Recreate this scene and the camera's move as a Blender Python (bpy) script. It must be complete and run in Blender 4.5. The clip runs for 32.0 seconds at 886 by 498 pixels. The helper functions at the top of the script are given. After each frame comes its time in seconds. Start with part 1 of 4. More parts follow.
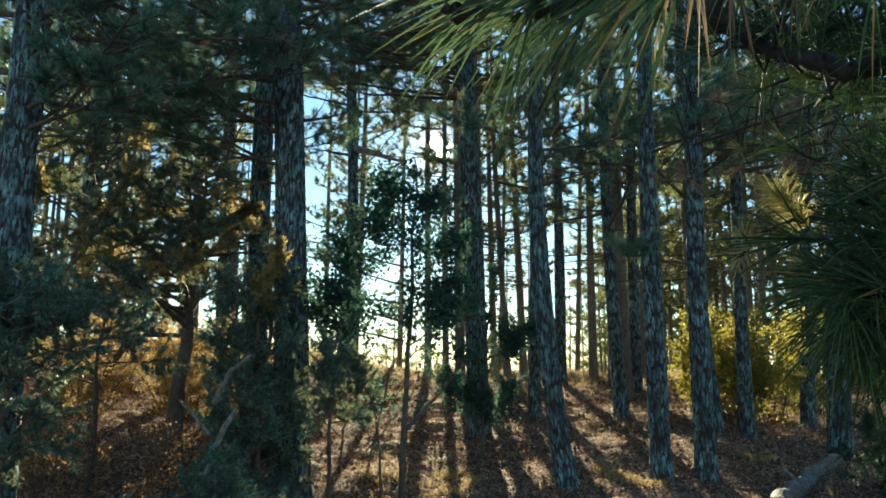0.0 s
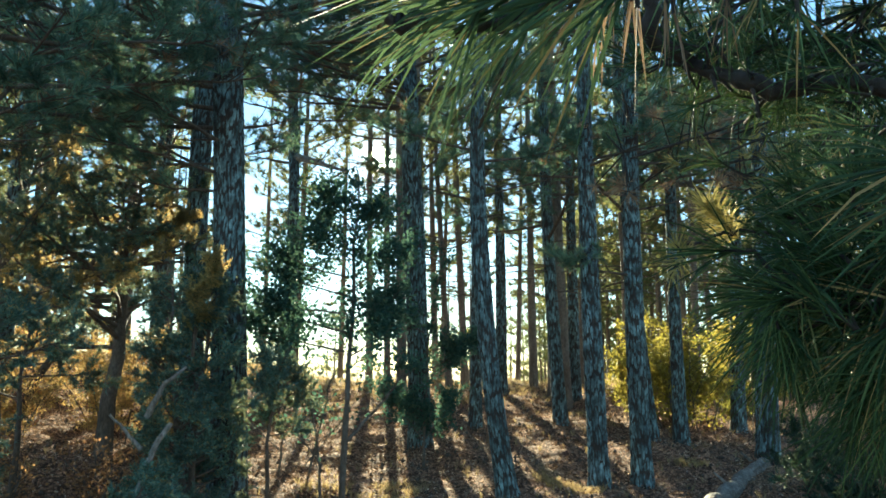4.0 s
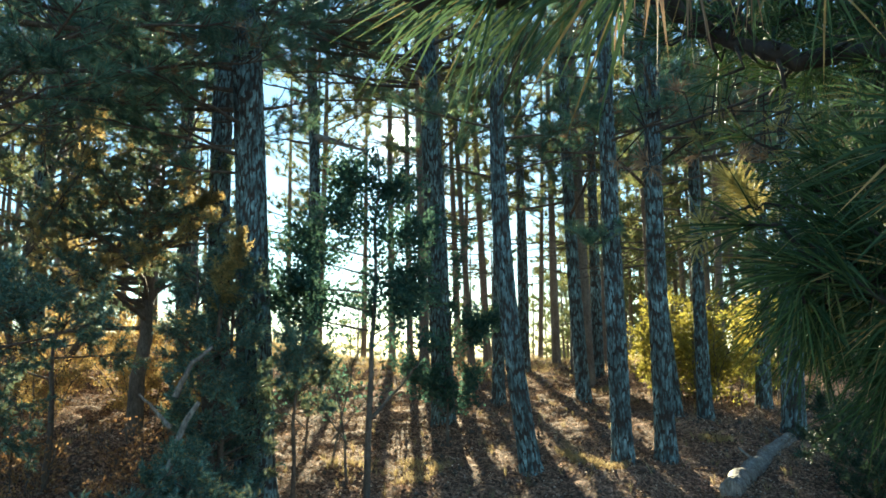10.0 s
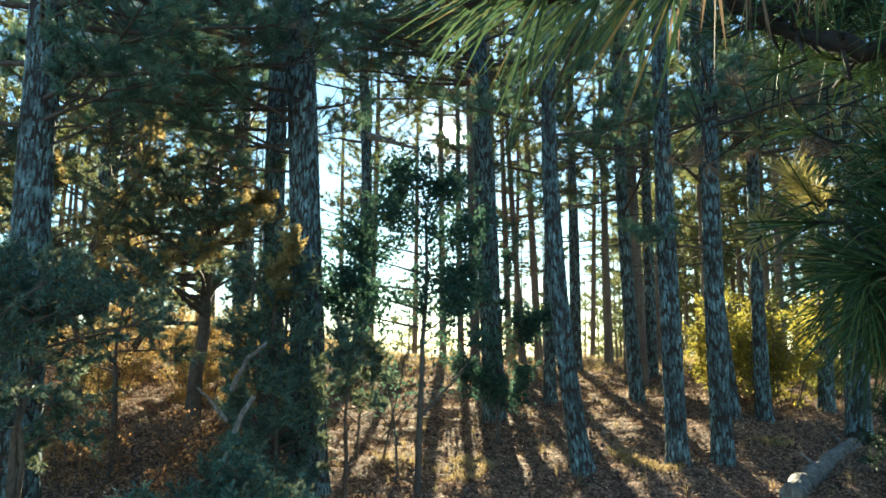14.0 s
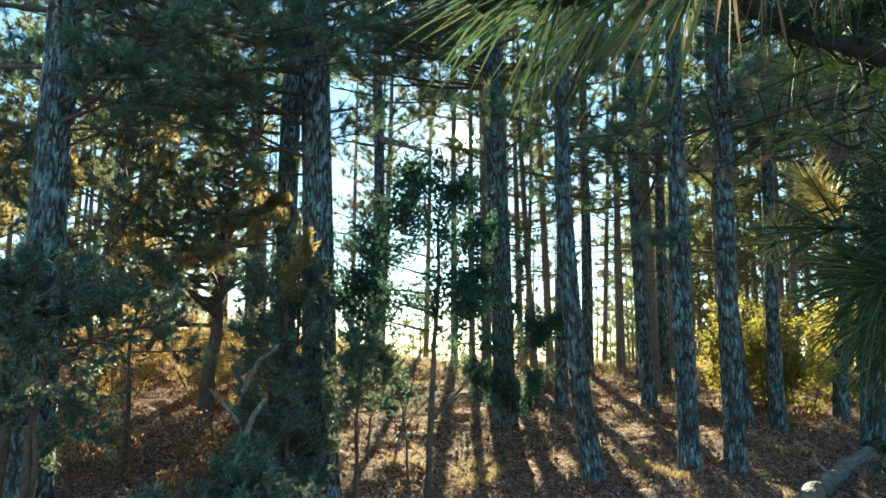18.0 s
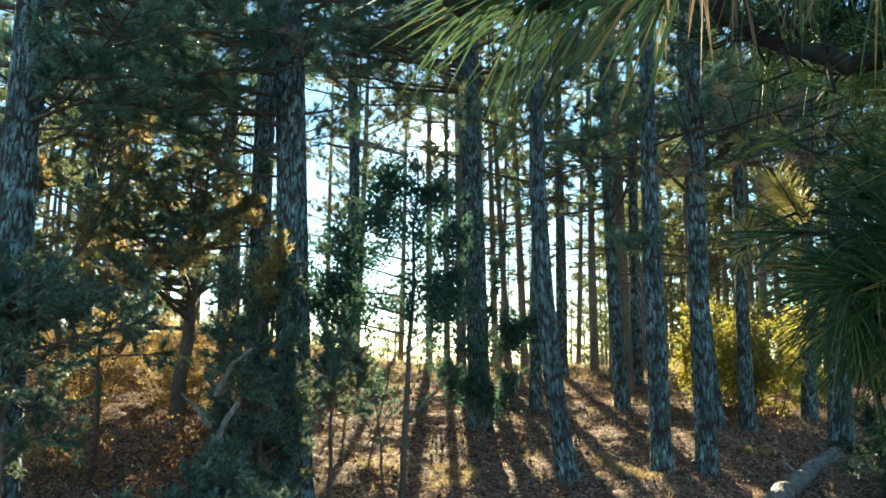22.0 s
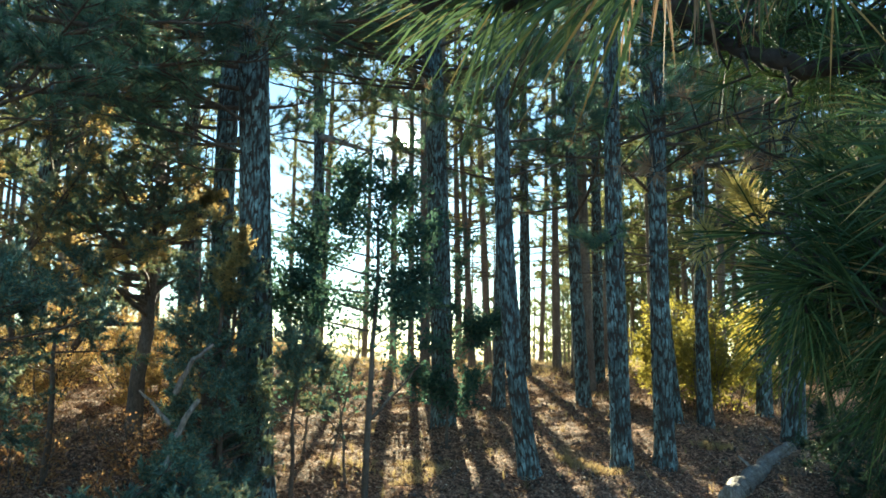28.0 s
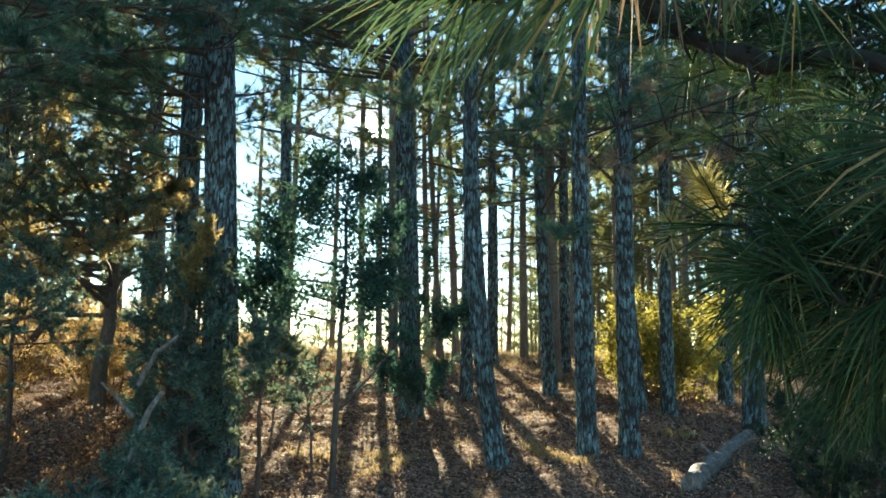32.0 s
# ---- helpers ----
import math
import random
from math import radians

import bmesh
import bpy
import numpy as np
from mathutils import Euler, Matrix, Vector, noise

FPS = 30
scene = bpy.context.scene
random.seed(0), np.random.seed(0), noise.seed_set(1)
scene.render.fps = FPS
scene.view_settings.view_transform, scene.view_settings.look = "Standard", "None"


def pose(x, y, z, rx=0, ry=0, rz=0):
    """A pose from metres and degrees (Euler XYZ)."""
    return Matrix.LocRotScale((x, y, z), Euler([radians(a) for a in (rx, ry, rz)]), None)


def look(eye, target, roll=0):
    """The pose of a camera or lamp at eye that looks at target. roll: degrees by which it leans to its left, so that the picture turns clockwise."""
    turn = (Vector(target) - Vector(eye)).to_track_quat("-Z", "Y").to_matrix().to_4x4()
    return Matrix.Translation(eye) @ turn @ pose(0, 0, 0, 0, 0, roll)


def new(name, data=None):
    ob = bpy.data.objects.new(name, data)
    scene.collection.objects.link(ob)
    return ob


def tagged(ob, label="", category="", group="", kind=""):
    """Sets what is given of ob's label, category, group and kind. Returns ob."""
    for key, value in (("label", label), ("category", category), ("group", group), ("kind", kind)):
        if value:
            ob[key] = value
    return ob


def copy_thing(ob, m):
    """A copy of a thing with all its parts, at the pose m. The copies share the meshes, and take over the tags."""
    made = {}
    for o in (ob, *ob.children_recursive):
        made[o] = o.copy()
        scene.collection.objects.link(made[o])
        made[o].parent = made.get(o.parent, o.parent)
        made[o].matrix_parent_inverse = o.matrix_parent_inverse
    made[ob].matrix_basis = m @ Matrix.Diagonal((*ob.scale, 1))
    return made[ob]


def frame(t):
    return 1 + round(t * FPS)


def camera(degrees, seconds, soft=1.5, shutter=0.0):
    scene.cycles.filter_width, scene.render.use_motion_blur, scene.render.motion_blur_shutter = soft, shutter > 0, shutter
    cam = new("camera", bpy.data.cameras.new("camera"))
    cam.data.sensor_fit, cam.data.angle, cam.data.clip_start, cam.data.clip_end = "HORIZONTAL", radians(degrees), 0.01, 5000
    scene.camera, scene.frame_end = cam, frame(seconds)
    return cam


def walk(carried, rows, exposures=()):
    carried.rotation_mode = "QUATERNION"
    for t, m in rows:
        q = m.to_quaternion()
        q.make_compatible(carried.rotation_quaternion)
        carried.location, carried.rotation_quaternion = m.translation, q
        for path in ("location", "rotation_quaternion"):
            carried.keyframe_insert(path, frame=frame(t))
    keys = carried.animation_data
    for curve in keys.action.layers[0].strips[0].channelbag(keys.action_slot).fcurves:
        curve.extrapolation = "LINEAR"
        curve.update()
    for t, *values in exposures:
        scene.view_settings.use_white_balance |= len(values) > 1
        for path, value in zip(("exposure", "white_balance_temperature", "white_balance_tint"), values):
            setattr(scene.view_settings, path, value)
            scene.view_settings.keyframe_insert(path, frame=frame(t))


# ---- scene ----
cam = camera(63.5, 32.0, soft=1.7)
KELVIN, TINT, STOPS = 5760, -9, 2.63
# The camera stands on one spot in the wood and only turns.
EYE = (0.0, 0.0, 1.8)
TURNS = [
    (0.0, 98.74, -0.45, 4.03),
    (0.5, 99.18, -0.46, 3.75),
    (1.0, 99.72, -0.44, 3.39),
    (1.5, 100.01, -0.40, 2.94),
    (2.0, 100.13, -0.36, 2.30),
    (2.5, 100.09, -0.31, 1.65),
    (3.0, 99.91, -0.21, 0.82),
    (3.5, 99.74, -0.11, 0.11),
    (5.5, 98.94, 0.27, -2.29),
    (6.0, 98.72, 0.31, -2.46),
    (6.5, 98.55, 0.35, -2.36),
    (7.0, 98.36, 0.33, -2.00),
    (7.5, 98.21, 0.33, -1.59),
    (8.0, 98.13, 0.36, -1.00),
    (8.5, 98.07, 0.41, -0.53),
    (9.0, 98.00, 0.46, 0.06),
    (9.5, 97.93, 0.47, 0.57),
    (10.0, 97.85, 0.49, 1.20),
    (10.5, 97.82, 0.47, 1.76),
    (11.0, 97.84, 0.47, 2.43),
    (11.5, 97.87, 0.40, 3.00),
    (12.0, 97.86, 0.24, 3.58),
    (12.5, 97.85, 0.12, 4.04),
    (13.0, 97.78, 0.00, 4.50),
    (13.5, 97.73, -0.07, 4.86),
    (14.0, 97.67, -0.13, 5.22),
    (14.5, 97.60, -0.20, 5.51),
    (15.0, 97.51, -0.31, 5.83),
    (15.5, 97.45, -0.42, 6.06),
    (17.5, 97.83, -0.64, 6.38),
    (18.0, 97.96, -0.64, 6.12),
    (18.5, 98.03, -0.65, 5.82),
    (19.0, 98.10, -0.66, 5.47),
    (19.5, 98.11, -0.67, 5.21),
    (20.0, 98.07, -0.65, 4.97),
    (20.5, 98.06, -0.66, 4.79),
    (21.0, 98.07, -0.66, 4.57),
    (21.5, 98.12, -0.59, 4.38),
    (22.0, 98.21, -0.53, 4.13),
    (22.5, 98.29, -0.50, 3.93),
    (23.0, 98.36, -0.45, 3.69),
    (23.5, 98.38, -0.43, 3.49),
    (24.0, 98.41, -0.50, 3.24),
    (24.5, 98.41, -0.49, 3.03),
    (26.5, 98.23, -0.57, 2.20),
    (27.0, 98.14, -0.58, 1.89),
    (27.5, 98.08, -0.61, 1.60),
    (28.0, 98.01, -0.64, 1.26),
    (28.5, 97.98, -0.61, 0.99),
    (29.0, 97.94, -0.61, 0.70),
    (29.5, 97.92, -0.57, 0.46),
    (30.0, 97.87, -0.54, 0.19),
    (30.5, 97.77, -0.50, -0.06),
    (31.0, 97.60, -0.47, -0.44),
    (31.5, 97.44, -0.45, -0.82),
    (32.0, 97.29, -0.46, -1.28),
]
walk(cam, [(t, pose(*EYE, rx, ry, rz)) for t, rx, ry, rz in TURNS],
     exposures=[(0.0, STOPS - 0.56, KELVIN, TINT), (0.3, STOPS - 0.3, KELVIN, TINT), (0.7, STOPS, KELVIN, TINT), (32.0, STOPS, KELVIN, TINT)])

# ---- light ----
SUN_AZIMUTH, SUN_ELEVATION = 4.6, 16.6      # degrees to the left of +y, degrees above the horizon
world = bpy.data.worlds.new("sky")
scene.world = world
world.use_nodes = True
wn = world.node_tree.nodes
sky = wn.new("ShaderNodeTexSky")
sky.sky_type = "NISHITA"
sky.sun_disc = False
sky.sun_elevation = radians(SUN_ELEVATION)
sky.sun_rotation = radians(-SUN_AZIMUTH)
sky.air_density, sky.dust_density, sky.ozone_density = 1.0, 0.05, 2.0
wn["Background"].inputs["Strength"].default_value = 0.05
sun_data = bpy.data.lights.new("sun", "SUN")
sun_data.energy, sun_data.angle, sun_data.color = 5.0, radians(0.53), (1.0, 0.78, 0.52)
sun_way = Vector((-math.sin(radians(SUN_AZIMUTH)) * math.cos(radians(SUN_ELEVATION)),
                  math.cos(radians(SUN_AZIMUTH)) * math.cos(radians(SUN_ELEVATION)),
                  math.sin(radians(SUN_ELEVATION))))
sun = new("sun", sun_data)
sun.matrix_world = look(sun_way * 60, (0, 0, 0))
# the sun's own disc and its narrow warm aureole in the hazy air
sky_way = wn.new("ShaderNodeTexCoord")
towards = wn.new("ShaderNodeVectorMath")
towards.operation = "DOT_PRODUCT"
towards.inputs[1].default_value = sun_way
world.node_tree.links.new(sky_way.outputs["Generated"], towards.inputs[0])
aureole = wn.new("ShaderNodeValToRGB")
stops = aureole.color_ramp.elements
stops[0].position, stops[0].color = 0.0, (0, 0, 0, 1)
stops[1].position, stops[1].color = 1.0, (600, 520, 380, 1)
for place, tone in ((0.5, (0.25, 0.18, 0.08)), (0.85, (0.8, 0.6, 0.3)), (0.95, (2.4, 1.8, 1.0)), (0.982, (12, 9.5, 6))):
    stops.new(place).color = (*tone, 1)
near_sun = wn.new("ShaderNodeMapRange")
near_sun.inputs["From Min"].default_value, near_sun.inputs["From Max"].default_value = math.cos(radians(7)), 1.0
world.node_tree.links.new(towards.outputs["Value"], near_sun.inputs["Value"])
world.node_tree.links.new(near_sun.outputs[0], aureole.inputs[0])
both_skies = wn.new("ShaderNodeMix")
both_skies.data_type, both_skies.blend_type = "RGBA", "ADD"
both_skies.inputs[0].default_value = 1.0
world.node_tree.links.new(sky.outputs[0], both_skies.inputs[6])
world.node_tree.links.new(aureole.outputs[0], both_skies.inputs[7])
world.node_tree.links.new(both_skies.outputs[2], wn["Background"].inputs["Color"])

# ---- materials ----


def material(name, build):
    m = bpy.data.materials.new(name)
    m.use_nodes = True
    nodes, links = m.node_tree.nodes, m.node_tree.links
    build(m, nodes, links, nodes["Principled BSDF"], nodes["Material Output"])
    return m


def ramp(nodes, links, source, stops):
    r = nodes.new("ShaderNodeValToRGB")
    el = r.color_ramp.elements
    while len(el) < len(stops):
        el.new(0.5)
    for e, (p, c) in zip(el, stops):
        e.position, e.color = p, (*c, 1)
    links.new(source, r.inputs[0])
    return r.outputs[0]


def noise_node(nodes, links, scale, detail=4.0, stretch=(1, 1, 1), rough=0.6):
    co = nodes.new("ShaderNodeTexCoord")
    mp = nodes.new("ShaderNodeMapping")
    mp.inputs["Scale"].default_value = stretch
    links.new(co.outputs["Object"], mp.inputs["Vector"])
    n = nodes.new("ShaderNodeTexNoise")
    n.inputs["Scale"].default_value, n.inputs["Detail"].default_value = scale, detail
    n.inputs["Roughness"].default_value = rough
    links.new(mp.outputs[0], n.inputs["Vector"])
    return n.outputs["Fac"]


def mix_rgb(nodes, links, fac, a, b, mode="MIX"):
    n = nodes.new("ShaderNodeMix")
    n.data_type, n.blend_type = "RGBA", mode
    for value, key in ((fac, 0), (a, 6), (b, 7)):
        if isinstance(value, (int, float)):
            n.inputs[key].default_value = value
        elif isinstance(value, tuple):
            n.inputs[key].default_value = (*value, 1)
        else:
            links.new(value, n.inputs[key])
    return n.outputs[2]


def bump(nodes, links, height, strength, distance, shader):
    b = nodes.new("ShaderNodeBump")
    b.inputs["Strength"].default_value, b.inputs["Distance"].default_value = strength, distance
    links.new(height, b.inputs["Height"])
    links.new(b.outputs[0], shader.inputs["Normal"])


def bark_material(name, stops, coarse=9, rough=0.85):
    def build(m, nodes, links, bsdf, out):
        fine = noise_node(nodes, links, 60, 5, (1, 1, 0.45))
        broad = noise_node(nodes, links, coarse, 3, (1, 1, 0.3))
        base = ramp(nodes, links, fine, stops)
        stain = ramp(nodes, links, broad, [(0.3, (0.55, 0.5, 0.45)), (0.7, (1.25, 1.25, 1.25))])
        links.new(mix_rgb(nodes, links, 1.0, base, stain, "MULTIPLY"), bsdf.inputs["Base Color"])
        bsdf.inputs["Roughness"].default_value = rough
        bump(nodes, links, fine, 0.6, 0.012, bsdf)
    return material(name, build)


def leaf_material(name, stops, through_colour, share, rough=0.5, gloss=0.3):
    """Leaves let light through: a share of their surface is translucent."""
    def build(m, nodes, links, bsdf, out):
        geo = nodes.new("ShaderNodeNewGeometry")
        clump = noise_node(nodes, links, 4.0, 3)
        one = ramp(nodes, links, geo.outputs["Random Per Island"], stops)
        tone = ramp(nodes, links, clump, [(0.36, (0.5, 0.55, 0.58)), (0.64, (1.4, 1.35, 1.22))])
        colour = mix_rgb(nodes, links, 1.0, one, tone, "MULTIPLY")
        links.new(colour, bsdf.inputs["Base Color"])
        bsdf.inputs["Roughness"].default_value = rough
        bsdf.inputs["Specular IOR Level"].default_value = gloss
        tr = nodes.new("ShaderNodeBsdfTranslucent")
        links.new(mix_rgb(nodes, links, 0.5, colour, through_colour), tr.inputs["Color"])
        mx = nodes.new("ShaderNodeMixShader")
        mx.inputs[0].default_value = share
        links.new(bsdf.outputs[0], mx.inputs[1])
        links.new(tr.outputs[0], mx.inputs[2])
        links.new(mx.outputs[0], out.inputs["Surface"])
    return material(name, build)




def build_pine_bark(m, nodes, links, bsdf, out):
    """Pale flaky plates parted by dark furrows; the mesh says where its furrows run."""
    fine = noise_node(nodes, links, 55, 5, (1, 1, 0.4))
    patch = noise_node(nodes, links, 17, 4, (1, 1, 0.4))
    broad = noise_node(nodes, links, 3, 3, (1, 1, 0.5))
    plate = ramp(nodes, links, patch, [(0.36, (0.045, 0.062, 0.065)), (0.5, (0.125, 0.185, 0.2)), (0.66, (0.27, 0.4, 0.43))])
    grain = ramp(nodes, links, fine, [(0.34, (0.35, 0.33, 0.31)), (0.5, (0.95, 0.95, 0.95)), (0.68, (1.35, 1.35, 1.35))])
    plate = mix_rgb(nodes, links, 1.0, plate, grain, "MULTIPLY")
    furrow = ramp(nodes, links, fine, [(0.3, (0.012, 0.01, 0.009)), (0.7, (0.06, 0.047, 0.04))])
    at = nodes.new("ShaderNodeAttribute")
    at.attribute_name = "furrow"
    coarse = noise_node(nodes, links, 26, 4, (1, 1, 0.4))
    add = nodes.new("ShaderNodeMath")
    add.operation = "ADD"
    links.new(at.outputs["Fac"], add.inputs[0])
    rag = nodes.new("ShaderNodeMapRange")
    rag.inputs["To Min"].default_value, rag.inputs["To Max"].default_value = -0.55, 0.55
    rag.inputs["From Min"].default_value, rag.inputs["From Max"].default_value = 0.3, 0.7
    links.new(coarse, rag.inputs["Value"])
    links.new(rag.outputs[0], add.inputs[1])
    edge = ramp(nodes, links, add.outputs[0], [(0.22, (0, 0, 0)), (0.46, (1, 1, 1))])
    stain = ramp(nodes, links, broad, [(0.35, (0.6, 0.58, 0.56)), (0.65, (1.15, 1.15, 1.15))])
    both = mix_rgb(nodes, links, edge, plate, furrow)
    links.new(mix_rgb(nodes, links, 1.0, both, stain, "MULTIPLY"), bsdf.inputs["Base Color"])
    bsdf.inputs["Roughness"].default_value = 0.85
    bump(nodes, links, fine, 0.5, 0.01, bsdf)


BARK = material("pine_bark", build_pine_bark)
FAR_BARK = bark_material("slim_trunk_bark", [(0.3, (0.075, 0.062, 0.054)), (0.7, (0.23, 0.195, 0.17))])
LIMB = bark_material("limb_bark", [(0.3, (0.05, 0.038, 0.03)), (0.7, (0.16, 0.13, 0.105))], 14)
GREY_WOOD = bark_material("weathered_wood", [(0.3, (0.1, 0.09, 0.08)), (0.5, (0.22, 0.2, 0.18)), (0.75, (0.44, 0.42, 0.39))], 12)
JUNIPER_BARK = bark_material("juniper_bark", [(0.3, (0.06, 0.045, 0.035)), (0.7, (0.17, 0.13, 0.1))], 10)
SAPLING_BARK = bark_material("sapling_bark", [(0.3, (0.07, 0.06, 0.05)), (0.7, (0.16, 0.14, 0.12))], 16)
NEEDLE = leaf_material("pine_needle", [(0.0, (0.044, 0.098, 0.084)), (0.55, (0.105, 0.2, 0.165)), (0.9, (0.21, 0.31, 0.24)), (0.94, (0.24, 0.29, 0.17)), (1.0, (0.36, 0.24, 0.11))], (0.25, 0.41, 0.23), 0.35, 0.45)
FAR_NEEDLE = leaf_material("far_needle", [(0.0, (0.05, 0.09, 0.055)), (0.7, (0.11, 0.15, 0.075)), (1.0, (0.26, 0.18, 0.08))], (0.38, 0.38, 0.14), 0.38, 0.5)
NEAR_NEEDLE = leaf_material("near_needle", [(0.0, (0.03, 0.068, 0.04)), (0.55, (0.068, 0.12, 0.058)), (0.84, (0.13, 0.185, 0.085)), (0.9, (0.34, 0.22, 0.09)), (1.0, (0.46, 0.3, 0.13))], (0.2, 0.3, 0.12), 0.24, 0.6, 0.15)
# darker copy of near_needle, with shade put into its green
SHADED_NEEDLE = leaf_material("shaded_needle", [(0.0, (0.017, 0.04, 0.02)), (0.6, (0.04, 0.075, 0.032)), (0.93, (0.1, 0.15, 0.06)), (0.97, (0.2, 0.16, 0.07)), (1.0, (0.34, 0.24, 0.12))], (0.12, 0.2, 0.05), 0.2, 0.6, 0.15)
# sunlight on the needle tips put into a yellow copy of the needle colour
SUNLIT_NEEDLE = leaf_material("sunlit_needle", [(0.0, (0.22, 0.2, 0.06)), (0.6, (0.42, 0.36, 0.12)), (1.0, (0.58, 0.47, 0.22))], (0.8, 0.66, 0.2), 0.42, 0.35, 0.45)
# limb bark again, with the bough's shade put into a near-black colour
SHADED_BOUGH = bark_material("shaded_bough_bark", [(0.3, (0.012, 0.01, 0.009)), (0.7, (0.05, 0.041, 0.036))], 20)
DRY_NEEDLE = leaf_material("dry_needle", [(0.0, (0.19, 0.115, 0.07)), (1.0, (0.36, 0.26, 0.185))], (0.45, 0.29, 0.15), 0.25, 0.7, 0.1)
JUNIPER_LEAF = leaf_material("juniper_leaf", [(0.0, (0.028, 0.068, 0.066)), (0.5, (0.085, 0.178, 0.165)), (0.85, (0.21, 0.34, 0.3)), (0.92, (0.3, 0.22, 0.1)), (1.0, (0.42, 0.3, 0.14))], (0.42, 0.42, 0.18), 0.28, 0.55)
# backlight put into a golden copy of the juniper leaf colour
SUNLIT_JUNIPER_LEAF = leaf_material("sunlit_juniper_leaf", [(0.0, (0.05, 0.09, 0.07)), (0.45, (0.12, 0.17, 0.12)), (0.6, (0.34, 0.26, 0.1)), (1.0, (0.55, 0.38, 0.16))], (0.92, 0.68, 0.28), 0.5, 0.55)
OAK_LEAF = leaf_material("oak_leaf", [(0.0, (0.03, 0.075, 0.065)), (0.8, (0.065, 0.125, 0.105)), (1.0, (0.13, 0.18, 0.11))], (0.16, 0.28, 0.18), 0.3, 0.6, 0.15)
BUSH_LEAF = leaf_material("bush_leaf", [(0.0, (0.085, 0.095, 0.03)), (0.6, (0.2, 0.19, 0.045)), (1.0, (0.32, 0.27, 0.07))], (0.66, 0.56, 0.1), 0.5, 0.5)
# darker copy of bush_leaf, with shade put into the green
SHADED_BUSH_LEAF = leaf_material("shaded_bush_leaf", [(0.0, (0.045, 0.065, 0.02)), (0.7, (0.09, 0.11, 0.03)), (1.0, (0.2, 0.17, 0.045))], (0.42, 0.4, 0.08), 0.45, 0.5)
GOLD_LEAF = leaf_material("autumn_leaf", [(0.0, (0.16, 0.13, 0.05)), (0.5, (0.33, 0.24, 0.08)), (0.85, (0.5, 0.34, 0.12)), (1.0, (0.42, 0.13, 0.06))], (0.78, 0.55, 0.23), 0.5, 0.6)
RUST_LEAF = leaf_material("rust_leaf", [(0.0, (0.07, 0.04, 0.025)), (0.5, (0.22, 0.12, 0.065)), (1.0, (0.44, 0.26, 0.13))], (0.6, 0.34, 0.14), 0.4, 0.6)
DRY_GRASS = leaf_material("dry_grass", [(0.0, (0.2, 0.15, 0.075)), (1.0, (0.46, 0.36, 0.2))], (0.66, 0.5, 0.24), 0.36, 0.6)
LITTER = leaf_material("litter", [(0.0, (0.045, 0.03, 0.026)), (0.5, (0.17, 0.11, 0.088)), (0.85, (0.42, 0.31, 0.25)), (1.0, (0.66, 0.54, 0.46))], (0.6, 0.38, 0.2), 0.15, 0.8, 0.05)
# darker copy of juniper_leaf with the shade under the near pine put in
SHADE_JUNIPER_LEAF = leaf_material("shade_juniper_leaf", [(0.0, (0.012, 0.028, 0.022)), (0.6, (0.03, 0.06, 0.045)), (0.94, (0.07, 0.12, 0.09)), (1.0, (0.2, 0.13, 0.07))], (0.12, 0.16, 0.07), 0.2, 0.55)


def build_ground(m, nodes, links, bsdf, out):
    fine = noise_node(nodes, links, 34, 6)
    mid = noise_node(nodes, links, 5, 4)
    broad = noise_node(nodes, links, 0.7, 3)
    soil = ramp(nodes, links, fine, [(0.34, (0.03, 0.02, 0.017)), (0.48, (0.15, 0.095, 0.07)), (0.62, (0.46, 0.295, 0.21)), (0.72, (0.7, 0.5, 0.38))])
    grit = ramp(nodes, links, noise_node(nodes, links, 130, 3), [(0.32, (0.35, 0.33, 0.32)), (0.5, (1, 1, 1)), (0.68, (1.9, 1.8, 1.7))])
    soil = mix_rgb(nodes, links, 1.0, soil, grit, "MULTIPLY")
    duff = ramp(nodes, links, mid, [(0.3, (0.6, 0.55, 0.5)), (0.7, (1.2, 1.1, 1.0))])
    litter = mix_rgb(nodes, links, 1.0, soil, duff, "MULTIPLY")
    grass = ramp(nodes, links, fine, [(0.3, (0.2, 0.17, 0.07)), (0.7, (0.42, 0.35, 0.17))])
    spread = ramp(nodes, links, broad, [(0.6, (0, 0, 0)), (0.75, (0.35, 0.35, 0.35))])
    near = mix_rgb(nodes, links, spread, litter, grass)
    # past the crest the wood ends in open dry meadow
    co = nodes.new("ShaderNodeTexCoord")
    sep = nodes.new("ShaderNodeSeparateXYZ")
    links.new(co.outputs["Object"], sep.inputs[0])
    rng = nodes.new("ShaderNodeMapRange")
    rng.inputs["From Min"].default_value, rng.inputs["From Max"].default_value = 12.5, 19
    links.new(sep.outputs["Y"], rng.inputs["Value"])
    links.new(mix_rgb(nodes, links, rng.outputs[0], near, grass), bsdf.inputs["Base Color"])
    bsdf.inputs["Roughness"].default_value = 0.95
    bsdf.inputs["Specular IOR Level"].default_value = 0.2
    bump(nodes, links, fine, 0.5, 0.025, bsdf)


GROUND = material("forest_floor", build_ground)

# ---- mesh helpers ----
rs = np.random.RandomState(7)


def unit(v):
    return v / np.maximum(np.linalg.norm(v, axis=-1, keepdims=True), 1e-9)


